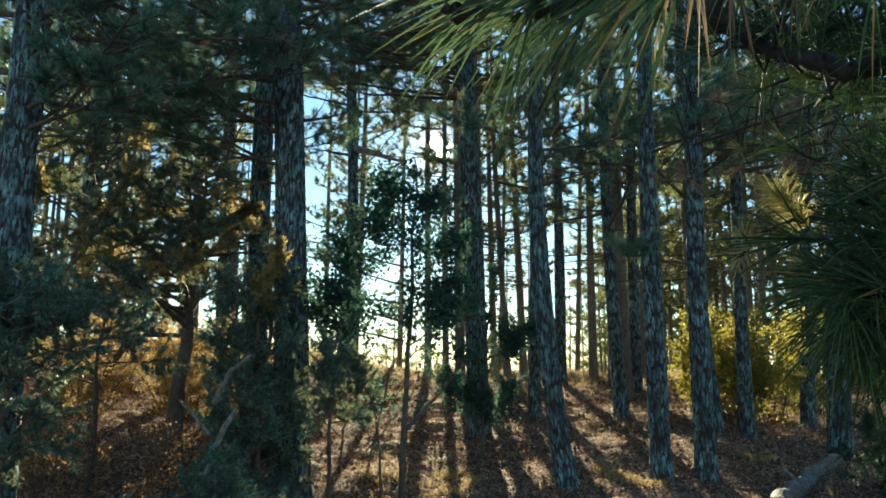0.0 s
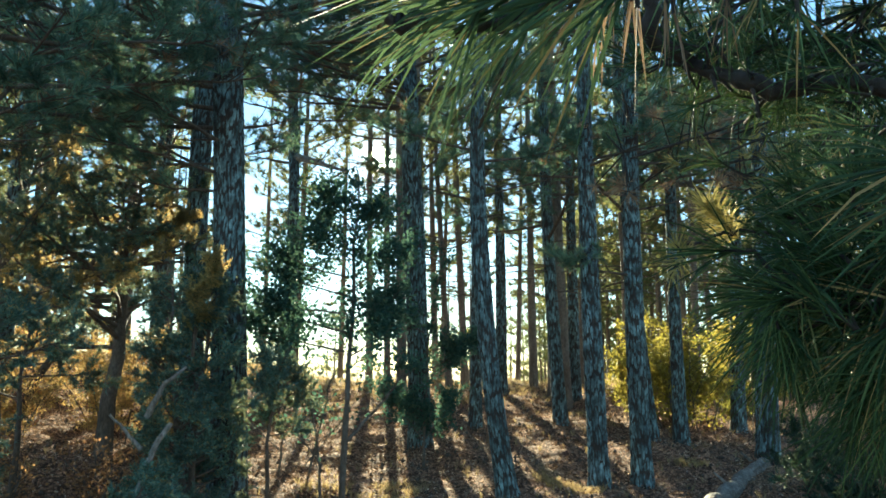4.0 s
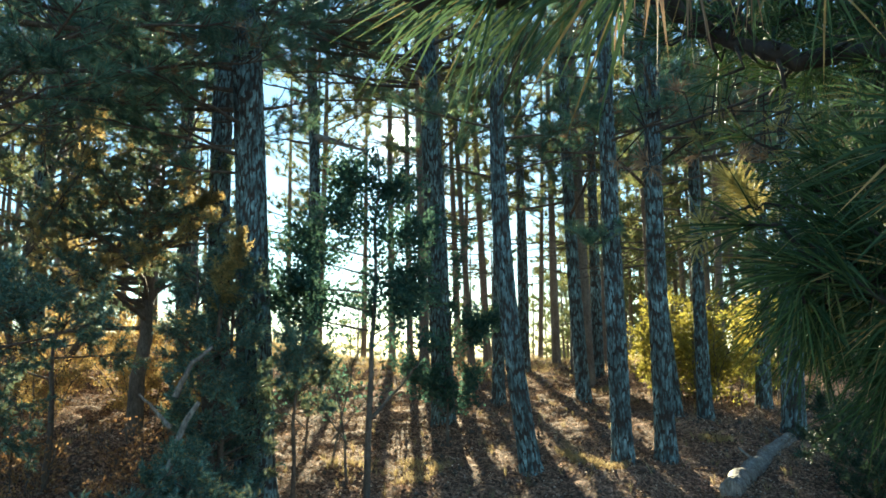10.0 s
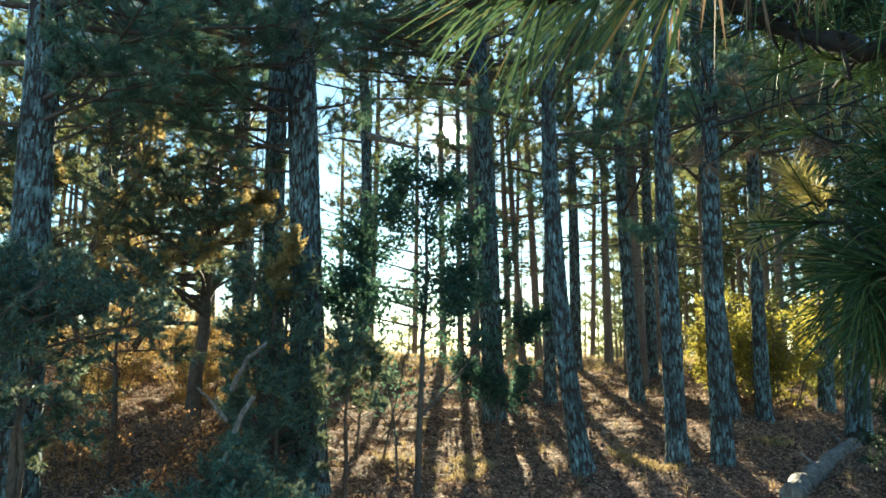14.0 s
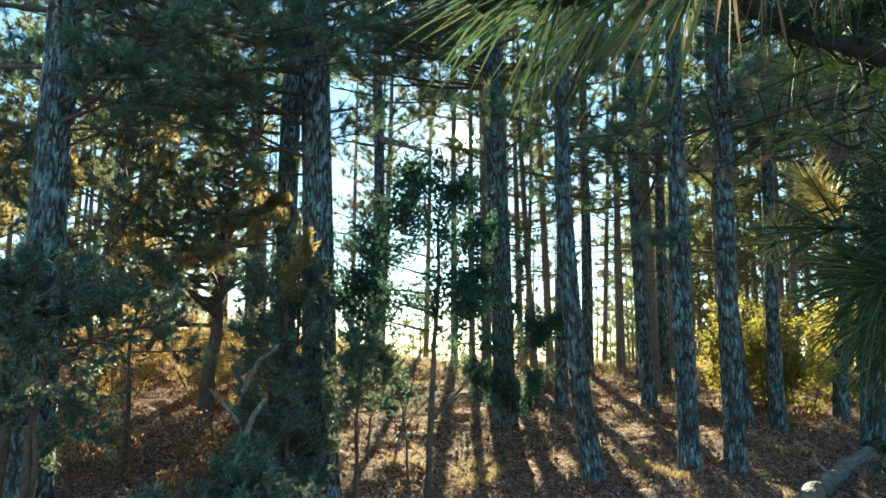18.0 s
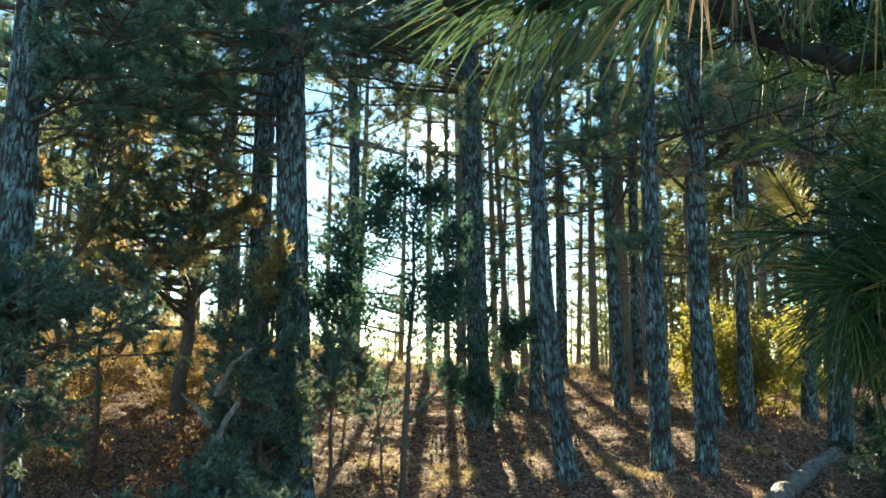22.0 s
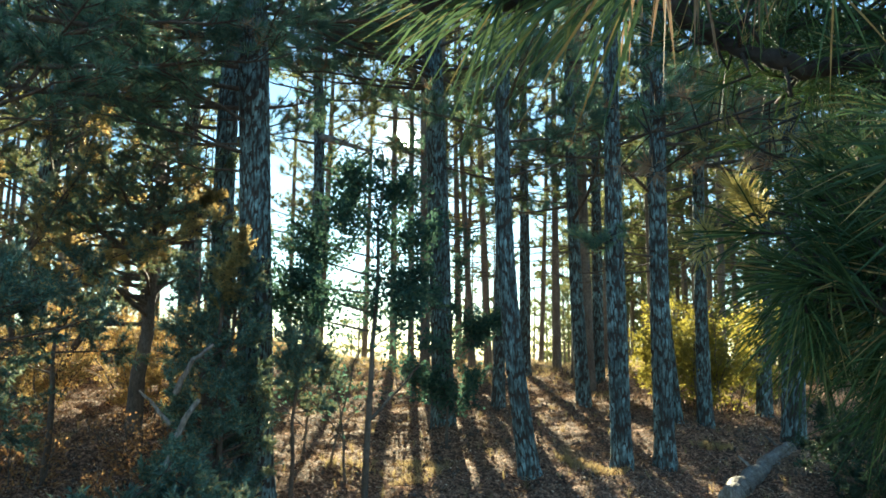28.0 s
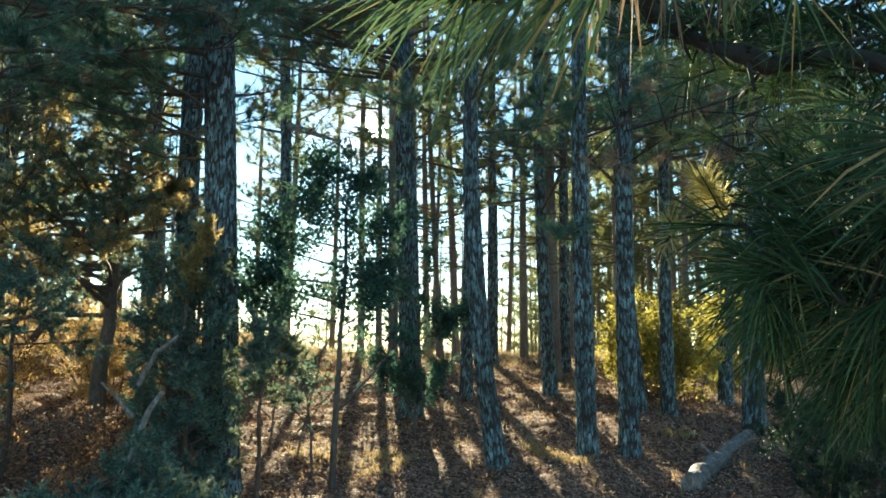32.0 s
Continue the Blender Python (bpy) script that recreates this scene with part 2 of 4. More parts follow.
def raw_mesh(name, verts, faces, materials, slots=None, smooth=False):
    """A mesh from arrays of corners and of equal-sided faces (a list of such arrays may mix sizes)."""
    me = bpy.data.meshes.new(name)
    groups = [f for f in (faces if isinstance(faces, list) else [faces]) if len(f)]
    count = sum(len(f) for f in groups)
    loops = np.concatenate([f.ravel() for f in groups]).astype(np.int32)
    sizes = np.concatenate([np.full(len(f), f.shape[1]) for f in groups])
    starts = np.concatenate([[0], np.cumsum(sizes)[:-1]]).astype(np.int32)
    me.vertices.add(len(verts))
    me.vertices.foreach_set("co", np.asarray(verts, np.float32).ravel())
    me.loops.add(len(loops))
    me.loops.foreach_set("vertex_index", loops)
    me.polygons.add(count)
    me.polygons.foreach_set("loop_start", starts)
    for m in materials:
        me.materials.append(m)
    if slots is not None:
        me.polygons.foreach_set("material_index", np.asarray(slots, np.int32))
    me.polygons.foreach_set("use_smooth", np.full(count, smooth))
    me.update(calc_edges=True)
    me.validate()
    return me


def part(name, me, parent, label=""):
    ob = new(name, me)
    ob.parent = parent
    return tagged(ob, label)


def thing(name, place, label, category, group="", kind=""):
    ob = new(name)
    ob.location = place
    return tagged(ob, label, category, group, kind)


class Tubes:
    """Collects tapered, bent rods into one mesh."""
    def __init__(self):
        self.v, self.f, self.n = [], [], 0

    def add(self, pts, radii, sides=6):
        pts = np.asarray(pts, float)
        radii = np.asarray(radii, float)
        d = unit(np.gradient(pts, axis=0))
        ref = np.array([0.0, 0, 1]) if abs(d[0][2]) < 0.9 else np.array([1.0, 0, 0])
        a = unit(np.cross(d, ref))
        b = np.cross(d, a)
        th = np.linspace(0, 2 * np.pi, sides, endpoint=False)
        ring = a[:, None] * np.cos(th)[None, :, None] + b[:, None] * np.sin(th)[None, :, None]
        v = (pts[:, None] + ring * radii[:, None, None]).reshape(-1, 3)
        k = len(pts)
        i = np.arange(k - 1)[:, None] * sides
        j = np.arange(sides)[None]
        q = np.stack([i + j, i + (j + 1) % sides, i + sides + (j + 1) % sides, i + sides + j], -1).reshape(-1, 4)
        self.v.append(v)
        self.f.append(q + self.n)
        self.n += len(v)

    def mesh(self, name, mat):
        return raw_mesh(name, np.concatenate(self.v), np.concatenate(self.f), [mat], smooth=True)


def arc(start, way, length, rise=0.0, sag=0.0, wobble=0.06, steps=7):
    """A bent line from start: it goes the given way, turning up or down, with small kinks."""
    way = unit(np.asarray(way, float))
    u = np.linspace(0, 1, steps)
    p = np.asarray(start, float) + way * length * u[:, None]
    p[:, 2] += length * (rise * u ** 2 - sag * u ** 1.5)
    kink = np.cumsum(rs.normal(0, wobble, (steps, 3)), axis=0) * length / steps
    return p + (kink - kink[0]) * u[:, None]


def fans(places, ways, count, length, width, spread, shoot, bend=0.0):
    """Needles round the ends of shoots: one slim triangle each (two when bent)."""
    places, ways = np.repeat(places, count, 0), np.repeat(unit(ways), count, 0)
    n = len(places)
    perp = unit(np.cross(ways, rs.normal(size=(n, 3))))
    th = np.radians(rs.uniform(8, spread, n))[:, None]
    d = ways * np.cos(th) + perp * np.sin(th)
    root = places - ways * (rs.uniform(0, 1, n) * shoot)[:, None]
    size = (length * rs.uniform(0.7, 1.12, n))[:, None]
    side = unit(np.cross(d, rs.normal(size=(n, 3)))) * width / 2
    tip = root + d * size
    tip[:, 2] -= (bend * size[:, 0]) * rs.uniform(0.3, 1.2, n)
    if not bend:
        v = np.stack([root - side, root + side, tip], 1).reshape(-1, 3)
        return v, np.arange(3 * n).reshape(-1, 3)
    mid = root + d * size * 0.55
    v = np.stack([root - side, root + side, mid + side * 0.9, mid - side * 0.9, tip], 1).reshape(-1, 3)
    i = np.arange(n)[:, None] * 5
    return v, [np.concatenate([i, i + 1, i + 2, i + 3], 1), np.concatenate([i + 3, i + 2, i + 4], 1)]


def leaves(places, length, width, ways=None):
    """Small folded leaves of six corners, turned at random."""
    n = len(places)
    d = unit(rs.normal(size=(n, 3)) * (1, 1, 0.6) if ways is None else ways + rs.normal(size=(n, 3)) * 0.6)
    s = unit(np.cross(d, rs.normal(size=(n, 3))))
    up = np.cross(s, d)
    L = (length * rs.uniform(0.6, 1.2, n))[:, None]
    W = (width * rs.uniform(0.7, 1.2, n))[:, None]
    fold = up * W * 0.25
    v = np.stack([places, places + d * L * 0.35 + s * W * 0.5 + fold, places + d * L * 0.75 + s * W * 0.42 + fold, places + d * L,
                  places + d * L * 0.75 - s * W * 0.42 + fold, places + d * L * 0.35 - s * W * 0.5 + fold], 1).reshape(-1, 3)
    i = np.arange(n)[:, None] * 6
    return v, np.concatenate([np.concatenate([i, i + 1, i + 2, i + 3], 1), np.concatenate([i, i + 3, i + 4, i + 5], 1)])


def plates(theta, h, cells, tall, seed):
    """How deep a point of a trunk lies in the furrows between its bark plates: 0 on a plate, 1 in a furrow."""
    r = np.random.RandomState(seed)
    rows = int(h.max() / tall) + 4
    jx, jy = r.uniform(0.1, 0.9, (rows, cells)), r.uniform(0.05, 0.95, (rows, cells))
    x, y = theta / (2 * np.pi) * cells, h / tall + 1
    f1, f2 = np.full(x.shape, 9.0), np.full(x.shape, 9.0)
    for a in (-1, 0, 1):
        for b in (-1, 0, 1):
            cx, cy = np.floor(x).astype(int) + a, np.clip(np.floor(y).astype(int) + b, 0, rows - 1)
            k = cx % cells
            dist = np.hypot(x - cx - jx[cy, k], (y - cy - jy[cy, k]))
            f2 = np.minimum(f2, np.maximum(f1, dist))
            f1 = np.minimum(f1, dist)
    return np.clip(1 - (f2 - f1) / 0.28, 0, 1)


def ease(a):
    a = np.clip(a, 0, 1)
    return a * a * (3 - 2 * a)


def ground_height(x, y):
    """The floor climbs to a crest 14 m ahead, higher on the left, and then falls to open land."""
    x, y = np.asarray(x, float), np.asarray(y, float)
    u = np.clip(y - 13, 0, 4)
    z = 0.11 * np.clip(y, -40, 13) + 0.11 * u - 0.0325 * u * u - 0.15 * np.clip(y - 17, 0, 90)
    return z + 0.6 * ease((-x - 1) / 5) * ease(y / 12)


WAVES = [(2 * math.pi / wave * f, math.cos(a), math.sin(a), shift, high / 2)
         for wave, high in ((2.3, 0.05), (0.9, 0.03), (0.37, 0.018), (0.2, 0.012))
         for a, f, shift in ((rs.uniform(0, 6.28), rs.uniform(0.8, 1.2), rs.uniform(0, 6)) for _ in range(4))]


def floor_height(x, y):
    """The ground with its small hummocks."""
    return ground_height(x, y) + sum(high * np.sin((x * c + y * s) * k + shift) for k, c, s, shift, high in WAVES)


def ground_at(x, y):
    return float(ground_height(x, y))

# ---- the ground ----


def build_floor():
    fine_x, fine_y = np.arange(-9, 9.01, 0.09), np.arange(1.5, 18.01, 0.09)
    out = np.array([0.5, 1.2, 2.2, 4, 7, 12, 20, 35, 60, 110, 220, 500, 1200, 3000])
    xs = np.concatenate([fine_x[0] - out[::-1], fine_x, fine_x[-1] + out])
    ys = np.concatenate([fine_y[0] - out[::-1], fine_y, fine_y[-1] + np.concatenate([out[:7], np.arange(30, 90, 12), out[8:] + 20])])
    X, Y = np.meshgrid(xs, ys)
    Z = ground_height(X, Y)
    inside = (np.abs(X) < 12) & (Y > -1) & (Y < 22)
    Z = np.where(inside, floor_height(X, Y), Z) + np.where(inside, rs.normal(0, 0.008, Z.shape), 0)
    v = np.stack([X, Y, Z], -1).reshape(-1, 3)
    ny, nx = X.shape
    i = np.arange(ny - 1)[:, None] * nx + np.arange(nx - 1)[None]
    q = np.stack([i, i + 1, i + nx + 1, i + nx], -1).reshape(-1, 4)
    ob = new("ground", raw_mesh("ground", v, q, [GROUND], smooth=True))
    tagged(ob, "brown needle-covered forest floor climbing to a sunlit crest", "forest floor", kind="structure")


build_floor()

# ---- pines ----


def stem_line(h, lean, bend, top=4.5):
    low = np.minimum(h, top)
    return lean * low + bend * low ** 2 + 0.4 * (lean + 2 * bend * top) * np.maximum(h - top, 0)


def trunk_mesh(height, r0, r1, lean, bend, seed, fine, at=4.0):
    """A tapered trunk with a flared foot; a fine one has bark plates parted by furrows."""
    sides, step = (84, 0.024) if fine == 2 else (44, 0.045) if fine == 1 else (12, 0.35)
    visible = 5.6 if fine else height
    hs = np.concatenate([np.arange(-0.25, visible, step), np.linspace(visible, height, 8)])
    th = np.linspace(0, 2 * np.pi, sides, endpoint=False)
    T, Hh = np.meshgrid(th, hs)
    r = np.where(Hh < at, r0 + (r1 - r0) * Hh / at, r1 * np.clip(1 - (Hh - at) / (height - at + 0.3), 0.05, 1))
    r = r * (1 + 0.28 * np.exp(-np.maximum(Hh, 0) / 0.16)) * (1 + 0.05 * np.sin(3 * T + seed) * np.exp(-Hh / 1.5))
    rr = np.random.RandomState(seed)
    r = r * (1 + 0.03 * np.sin(Hh * 2.1 + seed) + 0.02 * np.sin(2 * T + Hh * 1.3))
    depth = None
    if fine:
        cells = max(8, int(round(2 * np.pi * r0 / 0.034)))
        g = plates(T + 0.12 * np.sin(Hh * 5 + T), np.maximum(Hh + 0.25, 0) + 0.03 * np.sin(3 * T), cells, 0.16, seed)
        r = r + 0.012 * (1 - g) + rr.normal(0, 0.0015, r.shape) - 0.009
        depth = g
    x = stem_line(np.maximum(Hh, 0), lean, bend) + r * np.cos(T)
    y = 0.02 * np.sin(Hh * 0.8 + seed) + r * np.sin(T)
    v = np.stack([x, y, Hh], -1).reshape(-1, 3)
    i = np.arange(len(hs) - 1)[:, None] * sides
    j = np.arange(sides)[None]
    q = np.stack([i + j, i + (j + 1) % sides, i + sides + (j + 1) % sides, i + sides + j], -1).reshape(-1, 4)
    me = raw_mesh("trunk", v, q, [BARK if fine else FAR_BARK], smooth=True)
    if depth is not None:
        me.attributes.new("furrow", "FLOAT", "POINT").data.foreach_set("value", depth.astype(np.float32).ravel())
    return me


def limb_with_twigs(start, azimuth, length, lift, thick, twigs, tufts, side_len=0.5, sag=0.05, tip_only=0.3, sprays=None):
    """A limb, its twigs, and the places and ways of the needle tufts on them. Azimuth in degrees, 0 to +x, 90 to +y."""
    a = math.radians(azimuth)
    way = np.array([math.cos(a), math.sin(a), lift])
    line = arc(start, way, length, rise=0.12, sag=sag, wobble=0.16, steps=9)
    tubes = Tubes()
    tubes.add(line, np.linspace(thick, thick * 0.25, 9), 6)
    where, ways = [], []
    for k in range(twigs):
        u = tip_only + (1 - tip_only) * (k + rs.uniform(0.2, 1)) / twigs
        i = min(int(u * 8), 7)
        p = line[i] + (line[i + 1] - line[i]) * (u * 8 - i)
        out = unit(line[i + 1] - line[i])
        off = unit(np.cross(out, (0, 0, 1))) * rs.choice((-1, 1)) * rs.uniform(0.5, 1.3)
        d = unit(out * rs.uniform(0.5, 1.1) + off + np.array([0, 0, rs.uniform(-0.25, 0.55)]))
        twig = arc(p, d, side_len * rs.uniform(0.55, 1.2) * (1.25 - 0.6 * u), rise=0.25, wobble=0.2, steps=5)
        if sprays is not None:
            sprays.add(twig, np.linspace(thick * 0.3, 0.003, 5), 3)
        for _ in range(tufts):
            w = rs.uniform(0.35, 1)
            j = min(int(w * 4), 3)
            q = twig[j] + (twig[j + 1] - twig[j]) * (w * 4 - j)
            e = unit(unit(twig[j + 1] - twig[j]) * 0.8 + rs.normal(0, 0.5, 3) + np.array([0, 0, 0.25]))
            spur = q + e * rs.uniform(0.02, 0.12)
            where.append(spur)
            ways.append(e)
        where.append(twig[-1])
        ways.append(unit(twig[-1] - twig[-2]))
    return tubes, np.array(where), np.array(ways)


def pine(place, r0, r1, lean, bend, seed, fine, height, crown_base, limbs, label, group, extra=(), twigs=9, tufts=4,
         needles=(22, 0.11, 0.005), leaf=None, dead=4, reach=1.9, bare=()):
    """A pine: an Empty with a trunk, its branches one by one, and a crown of needles."""
    rs.seed(seed)
    tree = thing("pine_tree", place, label, "pine tree", group)
    part("trunk", trunk_mesh(height, r0, r1, lean, bend, seed, fine), tree, "grey plated pine bark" if fine else "")
    where, ways, sprays = [], [], Tubes()
    spots = [(crown_base + (height - crown_base - 0.3) * ((k + rs.uniform(0, 1)) / limbs) ** 1.6, rs.uniform(0, 360), None, rs.uniform(-0.05, 0.35), None) for k in range(limbs)]
    for h, az, length, lift, many in list(spots) + list(extra):
        length = length or reach * rs.uniform(0.6, 1.1) * max(0.25, 1 - (h - crown_base) / (height - crown_base + 0.5))
        at = (float(stem_line(np.array(h), lean, bend)), 0, h)
        tubes, w, d = limb_with_twigs(at, az, length, lift, 0.009 + 0.008 * length, many or twigs, tufts, side_len=0.32 + 0.16 * length, sprays=None if twigs == 14 else sprays)
        part("branch", tubes.mesh("branch", LIMB), tree)
        where.append(w)
        ways.append(d)
    for h, az, length, lift, sag, thick in bare:
        at = (float(stem_line(np.array(h), lean, bend)), 0, h)
        tubes, w, d = limb_with_twigs(at, az, length, lift, thick, 5, 0, 0.3, sag, sprays=sprays)
        part("dead_branch", tubes.mesh("dead_branch", GREY_WOOD if thick > 0.03 else LIMB), tree, "bare dead bough")
    for _ in range(dead):
        h = rs.uniform(1.6, crown_base)
        at = (float(stem_line(np.array(h), lean, bend)), 0, h)
        tubes, w, d = limb_with_twigs(at, rs.uniform(0, 360), rs.uniform(0.4, 1.2), rs.uniform(-0.1, 0.2), 0.012, 5, 0, 0.35, 0.15, sprays=sprays)
        part("dead_branch", tubes.mesh("dead_branch", LIMB), tree, "bare dead twig")
    tagged(part("twig_spray", sprays.mesh("twig_spray", LIMB), tree), kind="stuff")
    count, length, width = needles
    where, ways = np.concatenate(where), np.concatenate(ways)
    dry = rs.uniform(0, 1, len(where)) < (0.07 if fine else 0.0)
    if dry.any():
        v, f = fans(where[dry], ways[dry], count, length, width, 85, 0.05)
        part("dry_needles", raw_mesh("dry_needles", v, f, [DRY_NEEDLE]), tree, "withered brown needle tufts")["kind"] = "stuff"
    v, f = fans(where[~dry], ways[~dry], count, length, width, 75, 0.07)
    part("crown", raw_mesh("crown", v, f, [leaf or NEEDLE]), tree, "dark green tufts of long needles")
    return tree


NEAR_LABEL = "tall pine with grey plated bark in shade"
# x, y, foot radius, radius at 4 m, lean, bend, detail, extra limbs (height, azimuth, length, lift, twigs)
NEAR_PINES = [
    (-3.20, 4.56, 0.135, 0.112, -0.052, 0.0095, 2, [(3.1, 20, 1.9, 0.1, 14), (2.9, 330, 1.5, 0.12, 12), (3.6, 350, 2.1, 0.12, 16), (2.55, 25, 0.7, 0.6, 3), (2.75, 335, 1.1, 0.15, 11), (3.9, 60, 2.2, 0.1, 14), (2.7, 200, 1.3, 0.2, 9), (3.4, 300, 1.2, 0.2, 10), (3.3, 0, 1.7, 0.0, 16), (3.75, 330, 1.6, 0.0, 16), (3.5, 40, 2.0, 0.05, 16), (4.1, 10, 2.2, 0.05, 16), (3.0, 50, 1.6, 0.05, 13), (3.6, 190, 1.8, 0.05, 16), (3.2, 165, 1.7, 0.05, 14), (4.0, 180, 2.0, 0.0, 16)]),
    (-1.61, 5.78, 0.142, 0.118, -0.030, -0.0038, 2, [(3.3, 190, 1.7, 0.15, 14), (2.75, 205, 1.1, 0.1, 11), (2.6, 175, 0.8, 0.1, 8), (3.7, 215, 2.0, -0.1, 16), (4.6, 5, 1.9, 0.0, 14), (4.3, 30, 1.6, 0.1, 12), (4.0, 330, 1.6, 0.05, 14), (3.9, 10, 1.8, 0.1, 14), (4.15, 350, 2.0, 0.05, 16), (4.1, 45, 1.8, 0.05, 14), (3.0, 240, 1.0, 0.1, 9), (4.0, 170, 2.1, 0.1, 16), (3.9, 260, 1.4, -0.05, 12), (4.2, 20, 1.6, 0.05, 12), (3.5, 200, 1.9, 0.0, 16), (3.15, 175, 1.6, 0.05, 14), (3.8, 235, 1.8, -0.05, 16), (4.3, 190, 2.2, 0.0, 16), (3.6, 300, 1.0, 0.1, 10), (4.4, 340, 1.6, 0.0, 12)]),
    (-2.40, 7.21, 0.115, 0.1, -0.031, 0.0053, 1, [(3.7, 200, 1.8, 0.05, 14), (4.1, 160, 2.0, 0.05, 14), (3.4, 230, 1.6, 0.05, 14), (4.3, 260, 1.7, 0.0, 14), (4.5, 20, 1.6, 0.1, 12), (3.2, 190, 1.6, 0.0, 14), (3.0, 250, 1.2, 0.1, 12)]),
    (-0.17, 8.23, 0.124, 0.113, -0.027, -0.0026, 2, [(2.9, 15, 0.6, 0.9, 4), (4.6, 200, 1.8, 0.1, 13), (4.5, 330, 1.6, 0.1, 10), (4.0, 190, 1.7, 0.1, 14), (4.2, 215, 1.8, 0.05, 14), (4.4, 170, 1.9, 0.05, 14), (4.15, 245, 1.4, 0.1, 12), (4.3, 20, 1.5, 0.05, 12), (4.0, 160, 2.0, 0.1, 16), (4.3, 195, 2.2, 0.0, 16), (4.1, 230, 1.7, 0.05, 16), (4.2, 345, 1.7, 0.05, 14), (4.5, 270, 1.6, 0, 14)]),
    (0.63, 6.42, 0.088, 0.06, -0.163, 0.0269, 2, [(3.0, 20, 0.9, 0.15, 9), (3.1, 190, 0.8, 0.15, 9), (3.3, 280, 1.0, 0.1, 9), (3.6, 60, 1.2, 0.1, 9)]),
    (1.48, 6.70, 0.092, 0.068, -0.021, 0.0044, 2, [(2.9, 160, 0.9, 0.1, 9), (3.0, 300, 0.9, 0.05, 10), (3.3, 20, 1.1, 0.1, 9)]),
    (1.96, 7.02, 0.092, 0.078, -0.014, 0.0071, 2, [(3.1, 10, 1.2, 0.05, 10), (1.95, 200, 0.75, 0.05, 8), (3.4, 250, 1.0, 0.1, 10), (3.2, 330, 1.2, 0.0, 10)]),
    (1.66, 9.68, 0.09, 0.07, -0.060, 0.0063, 1, []),
    (2.89, 8.61, 0.08, 0.055, -0.011, 0.0054, 1, [(3.2, 350, 1.3, 0.1, 10), (3.0, 240, 1.1, 0.0, 10), (3.5, 300, 1.5, 0.0, 10)]),
    (0.53, 9.77, 0.08, 0.066, 0.021, -0.0017, 1, []),
    (2.25, 11.72, 0.094, 0.068, -0.001, 0.0009, 1, []),
    (1.16, 12.76, 0.101, 0.076, 0.009, -0.0023, 1, []),
    (2.57, 8.69, 0.075, 0.066, -0.098, 0.0110, 1, []),
    (3.41, 7.55, 0.111, 0.080, 0.051, -0.0013, 1, [(3.0, 200, 1.2, 0.1, 10), (2.8, 280, 1.2, 0.0, 10)]),
    (3.82, 9.21, 0.087, 0.069, 0.042, 0.0004, 1, []),
    (-4.75, 7.9, 0.12, 0.095, 0.02, 0.0, 1, [(3.2, 280, 1.6, 0.05, 12), (3.0, 330, 1.4, 0.05, 12), (3.6, 10, 1.6, 0.1, 12), (2.8, 300, 1.6, 0.1, 14), (3.4, 20, 1.8, 0.05, 14), (3.9, 320, 1.9, 0.0, 14), (4.2, 350, 1.9, 0.0, 14)]),
    (-3.6, 9.4, 0.1, 0.08, -0.02, 0.0, 1, [(3.3, 300, 1.6, 0.05, 12), (3.5, 200, 1.5, 0.05, 12), (2.9, 250, 1.6, 0.05, 14), (3.2, 340, 1.7, 0.0, 14), (3.8, 280, 1.9, 0.0, 14), (4.1, 200, 1.8, 0.0, 14)]),
    (-2.39, 11.25, 0.118, 0.084, 0.092, -0.0183, 1, [(4.6, 200, 1.5, 0.1, 12), (5.0, 330, 1.6, 0.1, 12), (4.7, 250, 1.7, 0.05, 12), (4.5, 20, 1.6, 0.1, 12), (4.9, 290, 1.8, 0.05, 12)]),
]
# leafless boughs: height, azimuth, length, lift, sag, thickness
BARE = {3: [(3.1, 10, 0.55, 0.9, 0.0, 0.014), (3.3, 350, 0.45, 0.5, 0.0, 0.012)], 17: [(3.85, 350, 0.9, 0.0, 0.5, 0.075), (3.75, 185, 0.7, 0.0, -0.1, 0.03)],
        1: [(3.15, 10, 0.45, 0.1, 0.0, 0.02)], 0: [(2.75, 15, 0.5, 0.7, 0.0, 0.02)]}
for k, (x, y, r0, r1, lean, bend, fine, extra) in enumerate(NEAR_PINES):
    close = math.hypot(x, y) < 9
    pine((x, y, ground_at(x, y)), r0, r1, lean, bend, 100 + k, fine, 10.5 + (k * 37 % 10) * 0.25, (3.7 if close else 4.3 if k == 17 else 2.5) + (k * 13 % 7) * 0.1, (2 if k < 2 else 6) if close else 13, NEAR_LABEL,
         "pines of the wood", extra, needles=(29, 0.115, 0.0068) if close else (22, 0.12, 0.009), dead=3 if close else 14 if k == 17 else 6, twigs=11, tufts=5, bare=BARE.get(k, ()))

